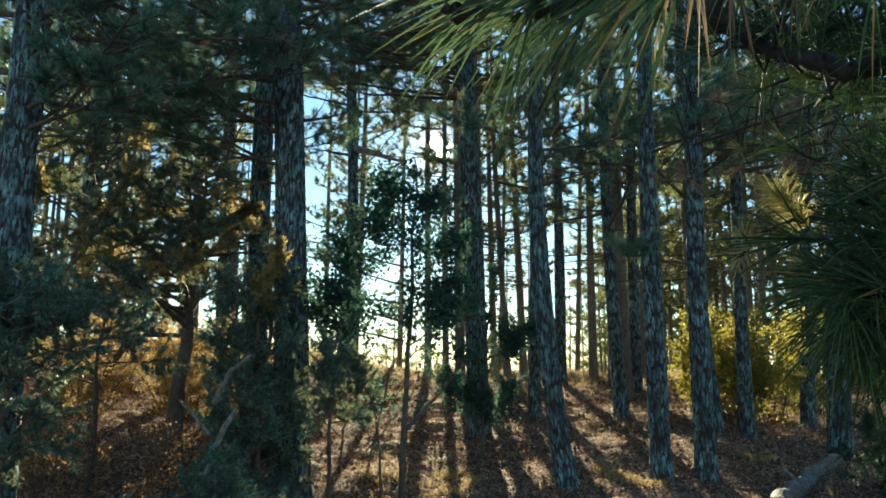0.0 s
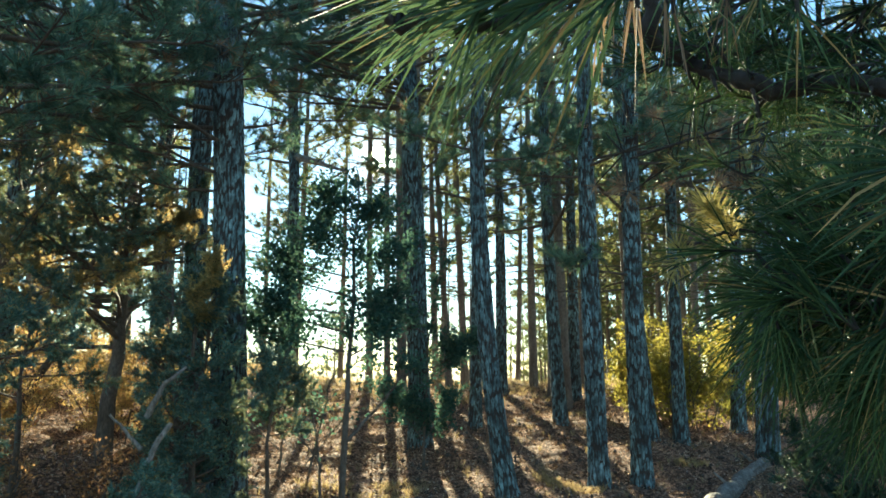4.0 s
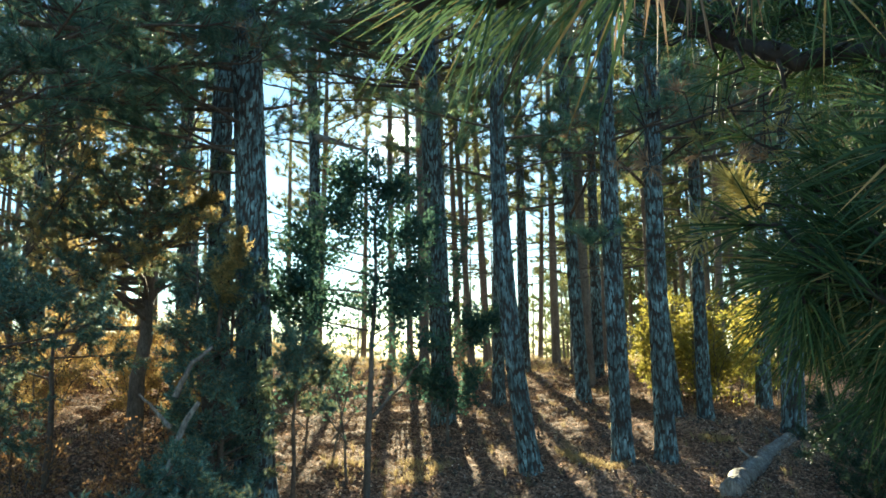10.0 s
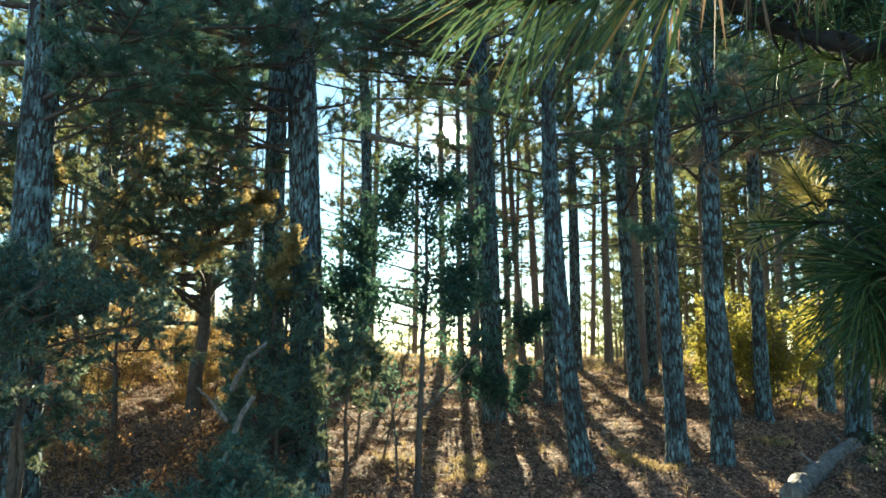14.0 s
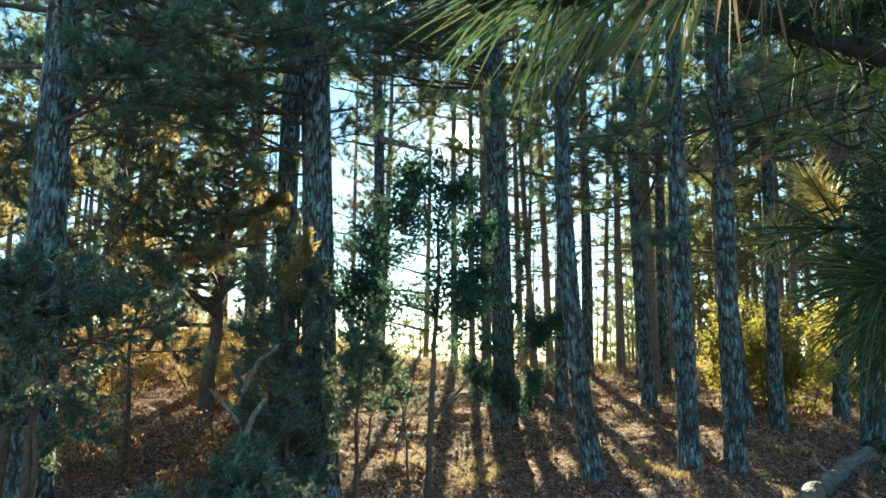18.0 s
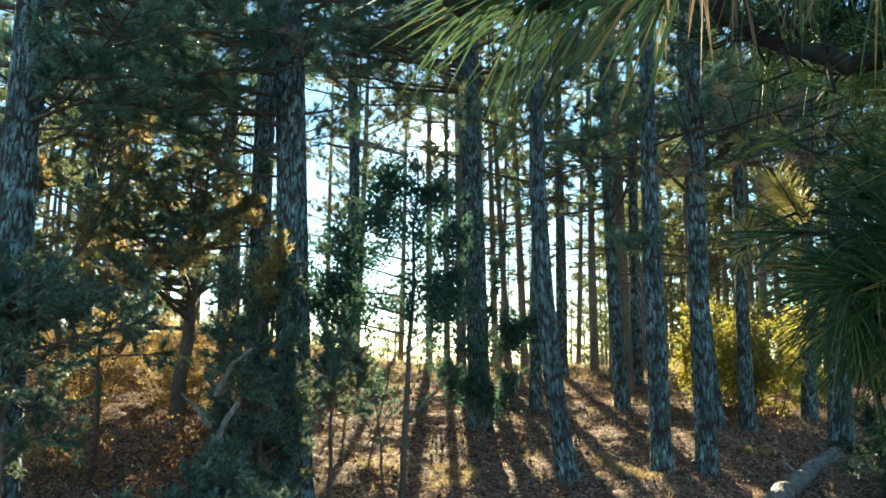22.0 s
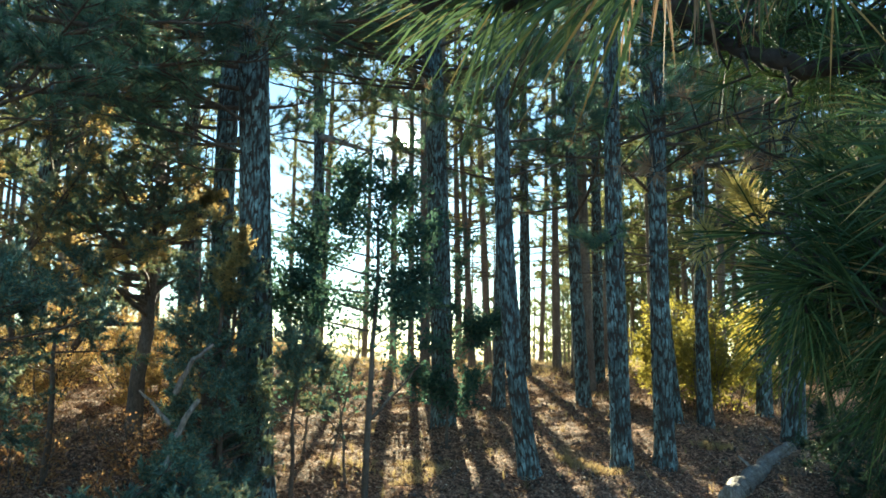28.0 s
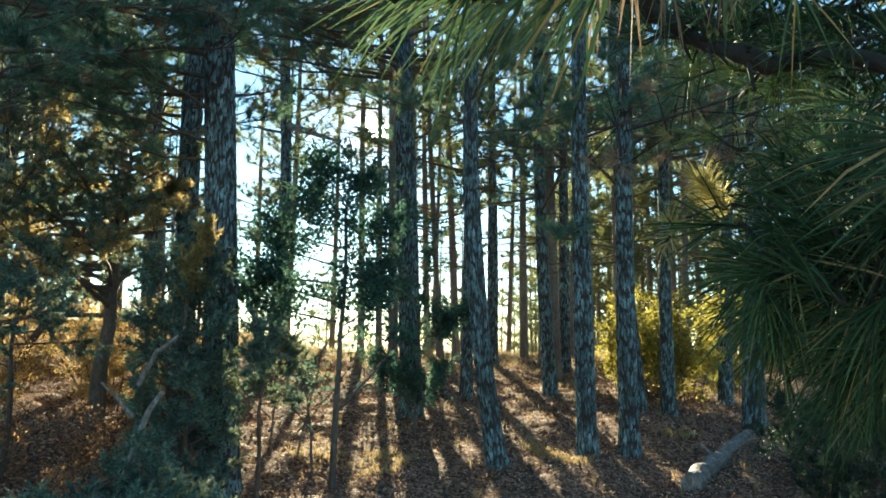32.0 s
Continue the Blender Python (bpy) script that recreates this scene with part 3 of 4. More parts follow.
# slimmer pines along the crest: x, y, foot radius, lean
CREST_PINES = [
    (-2.86, 14.73, 0.077, 0.02), (-4.16, 11.25, 0.081, -0.044), (-5.14, 11.94, 0.098, -0.01), (-6.43, 11.87, 0.096, -0.02),
    (-0.86, 12.97, 0.062, -0.013), (-0.55, 11.99, 0.085, -0.02), (-1.46, 15.93, 0.069, -0.015), (-2.34, 17.85, 0.071, 0.008),
    (-1.36, 14.95, 0.065, -0.01), (0.25, 13.60, 0.064, -0.055), (0.01, 14.50, 0.069, -0.025), (0.57, 13.99, 0.077, -0.04),
    (0.14, 17.00, 0.060, 0.027), (1.81, 13.38, 0.075, -0.003), (2.00, 12.34, 0.085, 0.004), (2.03, 11.32, 0.085, -0.02),
    # the last two, mostly hidden by a trunk, are added to shade the floor
    (-3.4, 16.6, 0.06, 0.02), (-4.3, 18.2, 0.07, -0.01), (1.80, 15.90, 0.057, 0.035), (2.79, 13.72, 0.072, 0.02), (-0.22, 12.6, 0.09, -0.024), (-0.3, 17.4, 0.07, -0.01),
]
for k, (x, y, r0, lean) in enumerate(CREST_PINES):
    pine((x, y, ground_at(x, y)), r0, r0 * 0.76, lean, 0, 200 + k, 0, 9.5 + (k * 31 % 9) * 0.3, (5.4 if -1.9 < x < -1.1 else 3.6 if -3.2 < x < -0.4 else 2.3) + (k * 17 % 9) * 0.2, 17,
         "slim pine on the crest against bright sky", "pines along the crest", twigs=8, tufts=4, needles=(13, 0.14, 0.016), leaf=FAR_NEEDLE, dead=11 if -3.2 < x < 0.7 else 5, reach=1.8)

# the wood beyond and around: five grown shapes, copied
shapes = []
for k in range(5):
    shapes.append(pine((20 + 3 * k, 26 + 5 * k, ground_at(20 + 3 * k, 26 + 5 * k)), 0.085, 0.065, 0.01 * (k - 2), 0, 300 + k, 0, 11.0 + 0.4 * k, 2.6 + 0.4 * k, 14,
                       "slender pine deep in the shady plantation", "pines of the far wood", twigs=14, tufts=3, needles=(6, 0.17, 0.034), leaf=FAR_NEEDLE, dead=4, reach=2.0))
rnd = random.Random(11)
spots = []


def far_pine(x, y):
    if all(math.hypot(x - a, y - b) > 0.95 for a, b in spots):
        spots.append((x, y))
        copy_thing(shapes[rnd.randrange(5)], pose(x, y, ground_at(x, y) - 0.05, 0, 0, rnd.uniform(0, 360)))


for _ in range(80):                         # dense plantation ahead to the right
    y = rnd.uniform(13.5, 40)
    far_pine(y * rnd.uniform(0.02, 0.6) + 5.0, y)
for _ in range(40):                          # the wood goes on down the far slope
    y = rnd.uniform(33, 48)
    far_pine(y * rnd.uniform(0.01, 0.3), y)
for _ in range(14):                          # and, thinner, to the left of it
    y = rnd.uniform(47, 62)
    far_pine(y * rnd.uniform(-0.24, 0.02), y)
for _ in range(48):                          # thinner wood ahead to the left
    y = rnd.uniform(13, 30)
    far_pine(-y * rnd.uniform(0.12, 0.6) - 5.5, y)
for _ in range(34):                          # a close-set stand to the right of the crest
    y = rnd.uniform(17, 38)
    far_pine(y * rnd.uniform(0.2, 0.46), y)
for _ in range(18):
    y = rnd.uniform(12.5, 20)
    far_pine(y * rnd.uniform(0.37, 0.62), y)
for _ in range(18):                          # young and old pines close behind the crest
    far_pine(rnd.uniform(3.6, 6.8), rnd.uniform(15.5, 30))
for _ in range(13):                          # pines to the right of the standpoint, mostly unseen, added to shade that side
    far_pine(rnd.uniform(5.5, 13), rnd.uniform(-3, 8.5))
for _ in range(10):                          # unseen pines behind and beside the standpoint, added to cut the sky light
    a = radians(rnd.uniform(170, 375))
    d = rnd.uniform(5, 16)
    far_pine(d * math.cos(a), d * math.sin(a))

# ---- junipers, saplings and bushes ----


def juniper(place, seed, height, radius, stems, branches, label, low=0.1, sprigs=26, lean=(0, 0), thick=0.05, sag=0.0, old=0.0, arms=(), leaf=None, gaps=(), splay=0.35):
    """A juniper: bent stems, branches, and a foliage of short scaly sprigs; old is the share painted as backlit."""
    rs.seed(seed)
    bush = thing("juniper", place, label, "juniper", "junipers")
    where, ways, sunlit_where, sunlit_ways, sprays = [], [], [], [], Tubes()
    for s in range(stems):
        a = 2 * np.pi * s / max(stems, 1) + rs.uniform(0, 1)
        spread = 0.0 if stems == 1 else splay
        line = arc((0, 0, -0.1), (math.cos(a) * spread + lean[0], math.sin(a) * spread + lean[1], 1), height * rs.uniform(0.85, 1.0), wobble=0.22, steps=10)
        tubes = Tubes()
        tubes.add(line, np.linspace(thick, 0.008, 10), 9)
        part("stem", tubes.mesh("stem", JUNIPER_BARK), bush, "gnarled brown juniper stem")
        for k in range(branches):
            u = low + (0.97 - low) * (k + rs.uniform(0, 1)) / branches
            i = min(int(u * 9), 8)
            p = line[i] + (line[i + 1] - line[i]) * (u * 9 - i)
            a = rs.uniform(0, 2 * np.pi)
            if any(a0 < math.degrees(a) < a1 and z0 < p[2] < z1 for a0, a1, z0, z1 in gaps):
                a = rs.uniform(1.8, 4.4)
            size = radius * rs.uniform(0.55, 1.1) * (math.sin(math.pi * min(1, 0.25 + 0.75 * u)) * 0.8 + 0.2)
            limb = arc(p, (math.cos(a), math.sin(a), rs.uniform(0.05, 0.6)), size, rise=0.15, sag=sag, wobble=0.22, steps=7)
            tubes = Tubes()
            tubes.add(limb, np.linspace(thick * 0.28, 0.003, 7), 5)
            store = (sunlit_where, sunlit_ways) if old and (k * 7) % 10 < 10 * old else (where, ways)
            for _ in range(max(5, int(size * 15))):
                w = rs.uniform(0.3, 1) ** 0.6
                j = min(int(w * 6), 5)
                q = limb[j] + (limb[j + 1] - limb[j]) * (w * 6 - j)
                d = unit(unit(limb[j + 1] - limb[j]) + rs.normal(0, 0.7, 3) + np.array([0, 0, 0.15]))
                spray = arc(q, d, rs.uniform(0.08, 0.24), rise=0.1, wobble=0.25, steps=4)
                sprays.add(spray, np.linspace(0.004, 0.0015, 4), 3)
                g = rs.uniform(0.3, 1, sprigs)
                g3 = np.minimum((g * 3).astype(int), 2)
                at = spray[g3] + (spray[g3 + 1] - spray[g3]) * (g * 3 - g3)[:, None]
                e = unit(unit(spray[-1] - spray[0]) * 0.8 + rs.normal(0, 0.65, (sprigs, 3)))
                store[0].append(at + e * rs.uniform(0.01, 0.06, (sprigs, 1)))
                store[1].append(e)
            part("branch", tubes.mesh("branch", JUNIPER_BARK), bush)
    for start, end, count in arms:            # long arms whose tips have sunlight put into their golden colour
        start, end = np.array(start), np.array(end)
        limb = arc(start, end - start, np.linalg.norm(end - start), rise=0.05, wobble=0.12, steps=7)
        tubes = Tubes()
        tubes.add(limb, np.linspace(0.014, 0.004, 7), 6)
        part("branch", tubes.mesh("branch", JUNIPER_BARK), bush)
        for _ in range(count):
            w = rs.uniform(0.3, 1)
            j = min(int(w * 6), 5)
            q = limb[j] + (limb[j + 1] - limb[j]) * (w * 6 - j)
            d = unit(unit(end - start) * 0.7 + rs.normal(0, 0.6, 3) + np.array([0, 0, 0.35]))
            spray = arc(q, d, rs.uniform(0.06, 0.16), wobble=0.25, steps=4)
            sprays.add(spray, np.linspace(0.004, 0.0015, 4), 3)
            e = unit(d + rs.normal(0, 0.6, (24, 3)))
            sunlit_where.append(spray[rs.randint(1, 4, 24)] + e * rs.uniform(0.01, 0.05, (24, 1)))
            sunlit_ways.append(e)
    tagged(part("twig_spray", sprays.mesh("twig_spray", JUNIPER_BARK), bush), kind="stuff")
    v, f = fans(np.concatenate(where), np.concatenate(ways), 8, 0.033, 0.0085, 55, 0.06)
    part("foliage", raw_mesh("foliage", v, f, [leaf or JUNIPER_LEAF]), bush, "blue-green scaly sprigs")
    if sunlit_where:
        v, f = fans(np.concatenate(sunlit_where), np.concatenate(sunlit_ways), 8, 0.033, 0.0085, 55, 0.06)
        part("sunlit_foliage", raw_mesh("sunlit_foliage", v, f, [SUNLIT_JUNIPER_LEAF]), bush, "sprigs tinted golden for backlight")
    return bush


def on_ground(x, y, up=0.0):
    return (x, y, ground_at(x, y) + up)


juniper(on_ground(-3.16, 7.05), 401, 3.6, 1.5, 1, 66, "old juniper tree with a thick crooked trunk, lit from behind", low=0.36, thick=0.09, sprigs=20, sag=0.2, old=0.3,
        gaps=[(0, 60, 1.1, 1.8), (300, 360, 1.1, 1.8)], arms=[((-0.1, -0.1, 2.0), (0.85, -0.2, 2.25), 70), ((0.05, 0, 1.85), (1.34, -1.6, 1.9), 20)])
juniper(on_ground(-1.74, 5.3), 402, 2.0, 0.34, 2, 44, "blue-green juniper beside a pine trunk", thick=0.03, splay=0.1, arms=[((0.0, -0.1, 1.4), (0.2, -0.33, 1.92), 30), ((0.0, -0.1, 1.3), (0.1, -0.33, 1.75), 24)])
juniper(on_ground(-1.27, 5.6), 411, 1.45, 0.36, 1, 22, "small blue-green juniper at the foot of a pine", low=0.58, thick=0.02)
juniper(on_ground(-2.75, 3.7), 403, 1.95, 1.1, 3, 14, "spreading blue-green juniper with drooping arms", low=0.74, thick=0.035, sag=0.1, splay=0.22)
juniper(on_ground(-2.72, 3.75), 409, 1.45, 0.62, 2, 9, "blue-green juniper before the foot of a pine", low=0.55, thick=0.025, splay=0.12)
juniper(on_ground(-3.0, 5.3), 410, 1.75, 0.9, 1, 11, "blue-green juniper with layered boughs before the old one", low=0.6, thick=0.03, sag=0.12)
juniper(on_ground(-1.55, 3.75), 404, 0.8, 0.6, 3, 14, "low blue-green juniper on the dry floor", thick=0.025)
juniper(on_ground(3.0, 4.3), 405, 1.2, 0.95, 3, 14, "low juniper with shade-darkened leaves beside the fallen log", thick=0.025, leaf=SHADE_JUNIPER_LEAF)
juniper(on_ground(3.5, 5.7), 407, 1.0, 0.8, 3, 10, "low juniper with shade-darkened leaves under the near pine", thick=0.025, leaf=SHADE_JUNIPER_LEAF)
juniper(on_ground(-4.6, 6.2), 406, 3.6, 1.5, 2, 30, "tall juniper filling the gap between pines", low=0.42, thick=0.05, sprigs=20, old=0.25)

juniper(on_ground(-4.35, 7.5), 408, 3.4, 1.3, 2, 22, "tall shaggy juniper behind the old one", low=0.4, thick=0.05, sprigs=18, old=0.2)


def leafy(name, place, seed, lines, leaf_mat, label, category, twig_count, twig_len, per_twig, leaf_size, bark=None, from_u=0.3, lowest=-1.0, loose=0.035):
    """A sapling or bush: stems given as (start, way, length, thickness, rise), each with twigs, and a crown of leaves."""
    rs.seed(seed)
    bush = thing(name, place, label, category)
    spots_, along = [], []
    for start, way, length, thick, rise in lines:
        line = arc(start, way, length, rise=rise, wobble=0.07 if thick > 0.025 else 0.2, steps=10)
        tubes = Tubes()
        tubes.add(line, np.linspace(thick, max(0.003, thick * 0.25), 10), 7)
        stem = part("stem", tubes.mesh("stem", bark or SAPLING_BARK), bush)
        for k in range(twig_count):
            u = from_u + (1 - from_u) * (k + rs.uniform(0, 1)) / twig_count
            i = min(int(u * 9), 8)
            p = line[i] + (line[i + 1] - line[i]) * (u * 9 - i)
            d = unit(unit(line[i + 1] - line[i]) * 0.4 + rs.normal(0, 0.7, 3) * (1, 1, 0.5) + np.array([0, 0, 0.2]))
            twig = arc(p, d, twig_len * rs.uniform(0.4, 1.2) * (1.2 - 0.6 * u), rise=0.15, wobble=0.25, steps=6)
            tubes = Tubes()
            tubes.add(twig, np.linspace(max(0.003, thick * 0.2), 0.0015, 6), 4)
            part("twig", tubes.mesh("twig", bark or SAPLING_BARK), stem)
            g = rs.uniform(0.25, 1, per_twig)
            i5 = np.minimum((g * 5).astype(int), 4)
            at = twig[i5] + (twig[i5 + 1] - twig[i5]) * (g * 5 - i5)[:, None]
            spots_.append(at + rs.normal(0, loose, (per_twig, 3)))
            along.append(np.repeat(d[None], per_twig, 0))
    at, way = np.concatenate(spots_), np.concatenate(along)
    high = at[:, 2] > lowest
    v, f = leaves(at[high], leaf_size, leaf_size * 0.6, ways=way[high])
    part("foliage", raw_mesh("foliage", v, f, [leaf_mat]), bush)
    return bush


leafy("oak_sapling", on_ground(-0.74, 5.89, -0.05), 501,
      [((0, 0, 0), (0.012, 0, 1), 2.75, 0.03, 0), ((0.02, 0, 0.63), (0.6, 0.1, 0.6), 0.6, 0.017, 0.25), ((0, 0, 1.35), (-1, 0, 0.15), 0.7, 0.012, 0.1),
       ((0.02, 0, 1.5), (-1, 0.2, 0.2), 0.8, 0.012, 0.1), ((0.02, 0, 1.65), (-1, -0.2, 0.15), 0.75, 0.011, 0.1), ((0.03, 0, 1.8), (-1, 0.1, 0.2), 0.7, 0.01, 0.1),
       ((0.03, 0, 1.95), (-1, -0.1, 0.25), 0.62, 0.009, 0.1), ((0.02, 0, 1.3), (1, 0, 0.4), 0.4, 0.009, 0.1), ((0.03, 0, 1.6), (1, 0.2, 0.4), 0.42, 0.009, 0.1),
       ((0.04, 0, 1.85), (0.9, -0.2, 0.5), 0.42, 0.008, 0.1), ((0.04, 0, 2.1), (-0.8, 0.2, 0.6), 0.45, 0.008, 0.1), ((0.05, 0, 2.25), (0.7, 0.1, 0.7), 0.35, 0.008, 0.1), ((0.05, 0, 2.35), (-0.6, 0.1, 0.7), 0.3, 0.008, 0.1)],
      OAK_LEAF, "young oak sapling with dark leaves on a crooked slim stem", "sapling", 13, 0.36, 72, 0.042, from_u=0.42, lowest=1.2, loose=0.05)
leafy("oak_sapling", on_ground(-1.5, 7.1, -0.05), 505,
      [((0, 0, 0), (0.1, 0, 1), 1.0, 0.012, 0), ((0, 0, 0.3), (-0.7, 0, 0.7), 0.5, 0.007, 0), ((0, 0, 0.4), (0.8, 0.1, 0.6), 0.5, 0.007, 0)],
      OAK_LEAF, "thin young oak in the shade beside a pine", "sapling", 9, 0.28, 7, 0.035, from_u=0.3, lowest=0.3)
leafy("oak_sapling", on_ground(-0.92, 6.06, -0.05), 502,
      [((0, 0, 0), (-0.08, 0, 1), 1.15, 0.014, 0), ((0, 0, 0.4), (-0.5, 0, 0.6), 0.6, 0.007, 0)],
      OAK_LEAF, "thin bare sapling with few leaves", "sapling", 9, 0.35, 3, 0.045, from_u=0.3)
leafy("oak_sapling", on_ground(-0.12, 7.55, -0.05), 504,
      [((0, 0, 0), (0.02, 0, 1), 2.2, 0.016, 0), ((0, 0, 1.0), (0.7, 0, 0.35), 0.6, 0.008, 0.1), ((0, 0, 1.4), (-0.7, 0, 0.35), 0.45, 0.008, 0.1), ((0, 0, 0.3), (0.4, 0, 0.5), 0.5, 0.007, 0.1), ((0, 0, 0.3), (-0.4, 0, 0.5), 0.5, 0.007, 0.1),
       ((0, 0, 1.2), (0.9, 0.1, 0.15), 0.5, 0.007, 0.1), ((0, 0, 0.6), (-0.9, -0.1, 0.3), 0.5, 0.007, 0.1)],
      OAK_LEAF, "young oak sapling close against a pine trunk", "sapling", 13, 0.32, 75, 0.042, from_u=0.12)
leafy("oak_sapling", on_ground(-1.15, 6.6, -0.05), 503,
      [((0, 0, 0), (0.1, 0, 1), 1.3, 0.012, 0), ((0, 0, 0.3), (0.5, 0, 0.6), 0.7, 0.007, 0)],
      OAK_LEAF, "young oak sapling in dappled light", "sapling", 9, 0.35, 5, 0.05, from_u=0.3)


def ring_stems(count, high, spread, thick, seed):
    r = random.Random(seed)
    out = []
    for k in range(count):
        a = 2 * math.pi * k / count + r.uniform(-0.3, 0.3)
        s = r.uniform(0.2, 1.0) * spread
        out.append(((0.15 * math.cos(a), 0.15 * math.sin(a), 0), (math.cos(a) * s, math.sin(a) * s, 1), high * r.uniform(0.75, 1.1), thick, 0))
    return out


for x, y, high, spread, n, leaf, tone in ((3.02, 9.4, 1.35, 0.5, 9, BUSH_LEAF, "yellow-green"), (3.45, 9.5, 1.4, 0.55, 9, BUSH_LEAF, "yellow-green"), (5.0, 10.7, 1.5, 0.6, 8, SHADED_BUSH_LEAF, "shade-toned green"), (5.8, 11.6, 1.6, 0.6, 8, SHADED_BUSH_LEAF, "shade-toned green"), (6.6, 10.9, 1.6, 0.6, 8, SHADED_BUSH_LEAF, "shade-toned green"), (7.6, 11.9, 1.7, 0.6, 8, SHADED_BUSH_LEAF, "shade-toned green"), (4.2, 9.9, 1.3, 0.6, 8, SHADED_BUSH_LEAF, "shade-toned green"), (2.8, 10.1, 1.0, 0.4, 6, BUSH_LEAF, "yellow-green")):
    leafy("hazel_bush", on_ground(x, y, -0.05), int(x * 100), ring_stems(n, high, spread, 0.01, int(x * 10)), leaf,
          tone + " leafy hazel bush among the pines", "bush", 15, 0.42, 52, 0.04, from_u=0.12)
for x, y, high, n in ((-3.9, 8.6, 1.2, 8), (-2.9, 8.9, 1.1, 8), (-4.9, 9.2, 1.3, 8), (-5.6, 8.2, 1.3, 7), (-3.4, 10.3, 1.0, 7), (-4.3, 7.4, 0.8, 6), (-5.2, 7.0, 0.9, 6), (-3.35, 7.9, 0.95, 7), (-2.75, 8.0, 0.8, 6)):
    leafy("autumn_bush", on_ground(x, y, -0.05), int(-x * 100), ring_stems(n, high, 0.6, 0.009, int(-x * 10)), GOLD_LEAF if y > 7.2 else RUST_LEAF,
          "golden autumn bush glowing against the light", "bush", 9, 0.36, 125, 0.024, from_u=0.12)
for x, y, high, n in ((-2.2, 5.2, 0.45, 6), (-3.2, 5.3, 0.5, 6), (-2.6, 6.1, 0.5, 6), (-3.7, 5.9, 0.5, 6)):
    leafy("scrub", on_ground(x, y, -0.05), int(-x * 77), ring_stems(n, high, 0.8, 0.006, int(-x * 10)), RUST_LEAF,
          "low reddish-brown scrub on the needle floor", "scrub", 9, 0.22, 18, 0.03, from_u=0.1)

# ---- the fallen log ----


def log_thing():
    rs.seed(61)
    a, b = np.array([2.12, 5.85, 0]), np.array([3.5, 7.7, 0])
    a[2], b[2] = ground_at(*a[:2]) + 0.03, ground_at(*b[:2]) + 0.01
    log = thing("fallen_log", a, "pale weathered fallen log lying on the slope", "log")
    u = np.linspace(0, 1, 26)[:, None]
    line = (b - a) * u
    line[:, 2] += 0.03 * np.sin(u[:, 0] * 3)
    line += rs.normal(0, 0.004, line.shape)
    tubes = Tubes()
    radii = np.linspace(0.09, 0.072, 26) * (1 + rs.normal(0, 0.08, 26))
    tubes.add(np.concatenate([line[:1] - (b - a) * 0.006, line[:1] - (b - a) * 0.005, line[:1] - (b - a) * 0.003, line]), np.concatenate([[0.002, 0.06, 0.085], radii]), 18)
    part("stem", raw_mesh("stem", np.concatenate(tubes.v), np.concatenate(tubes.f), [GREY_WOOD]), log)
    for k, (at, side) in enumerate(((9, -1), (15, 1), (20, -1))):
        stub = Tubes()
        stub.add(arc(line[at], (side * 0.7, -side * 0.3, 0.7), 0.22, steps=4), [0.02, 0.016, 0.012, 0.008], 7)
        part("branch_stub", stub.mesh("branch_stub", GREY_WOOD), log)


log_thing()


def snag(place, lines, label):
    """A dead forked stem standing in the scrub."""
    rs.seed(63)
    stem = thing("dead_stem", place, label, "dead stem")
    for start, way, length, thick in lines:
        tubes = Tubes()
        tubes.add(arc(start, way, length, wobble=0.3, steps=9), np.linspace(thick, thick * 0.45, 9), 9)
        part("limb", tubes.mesh("limb", GREY_WOOD), stem)


snag(on_ground(-1.98, 4.75, -0.05), [((0, 0, 0), (0.1, 0.05, 1), 1.1, 0.036), ((0.1, 0.05, 1.0), (0.4, 0, 0.9), 0.4, 0.022), ((0.08, 0.04, 0.8), (-0.7, 0, 0.7), 0.3, 0.016)],
     "bare grey forked dead stem beside the junipers")

# ---- the pine beside the camera, whose branches hang into view ----


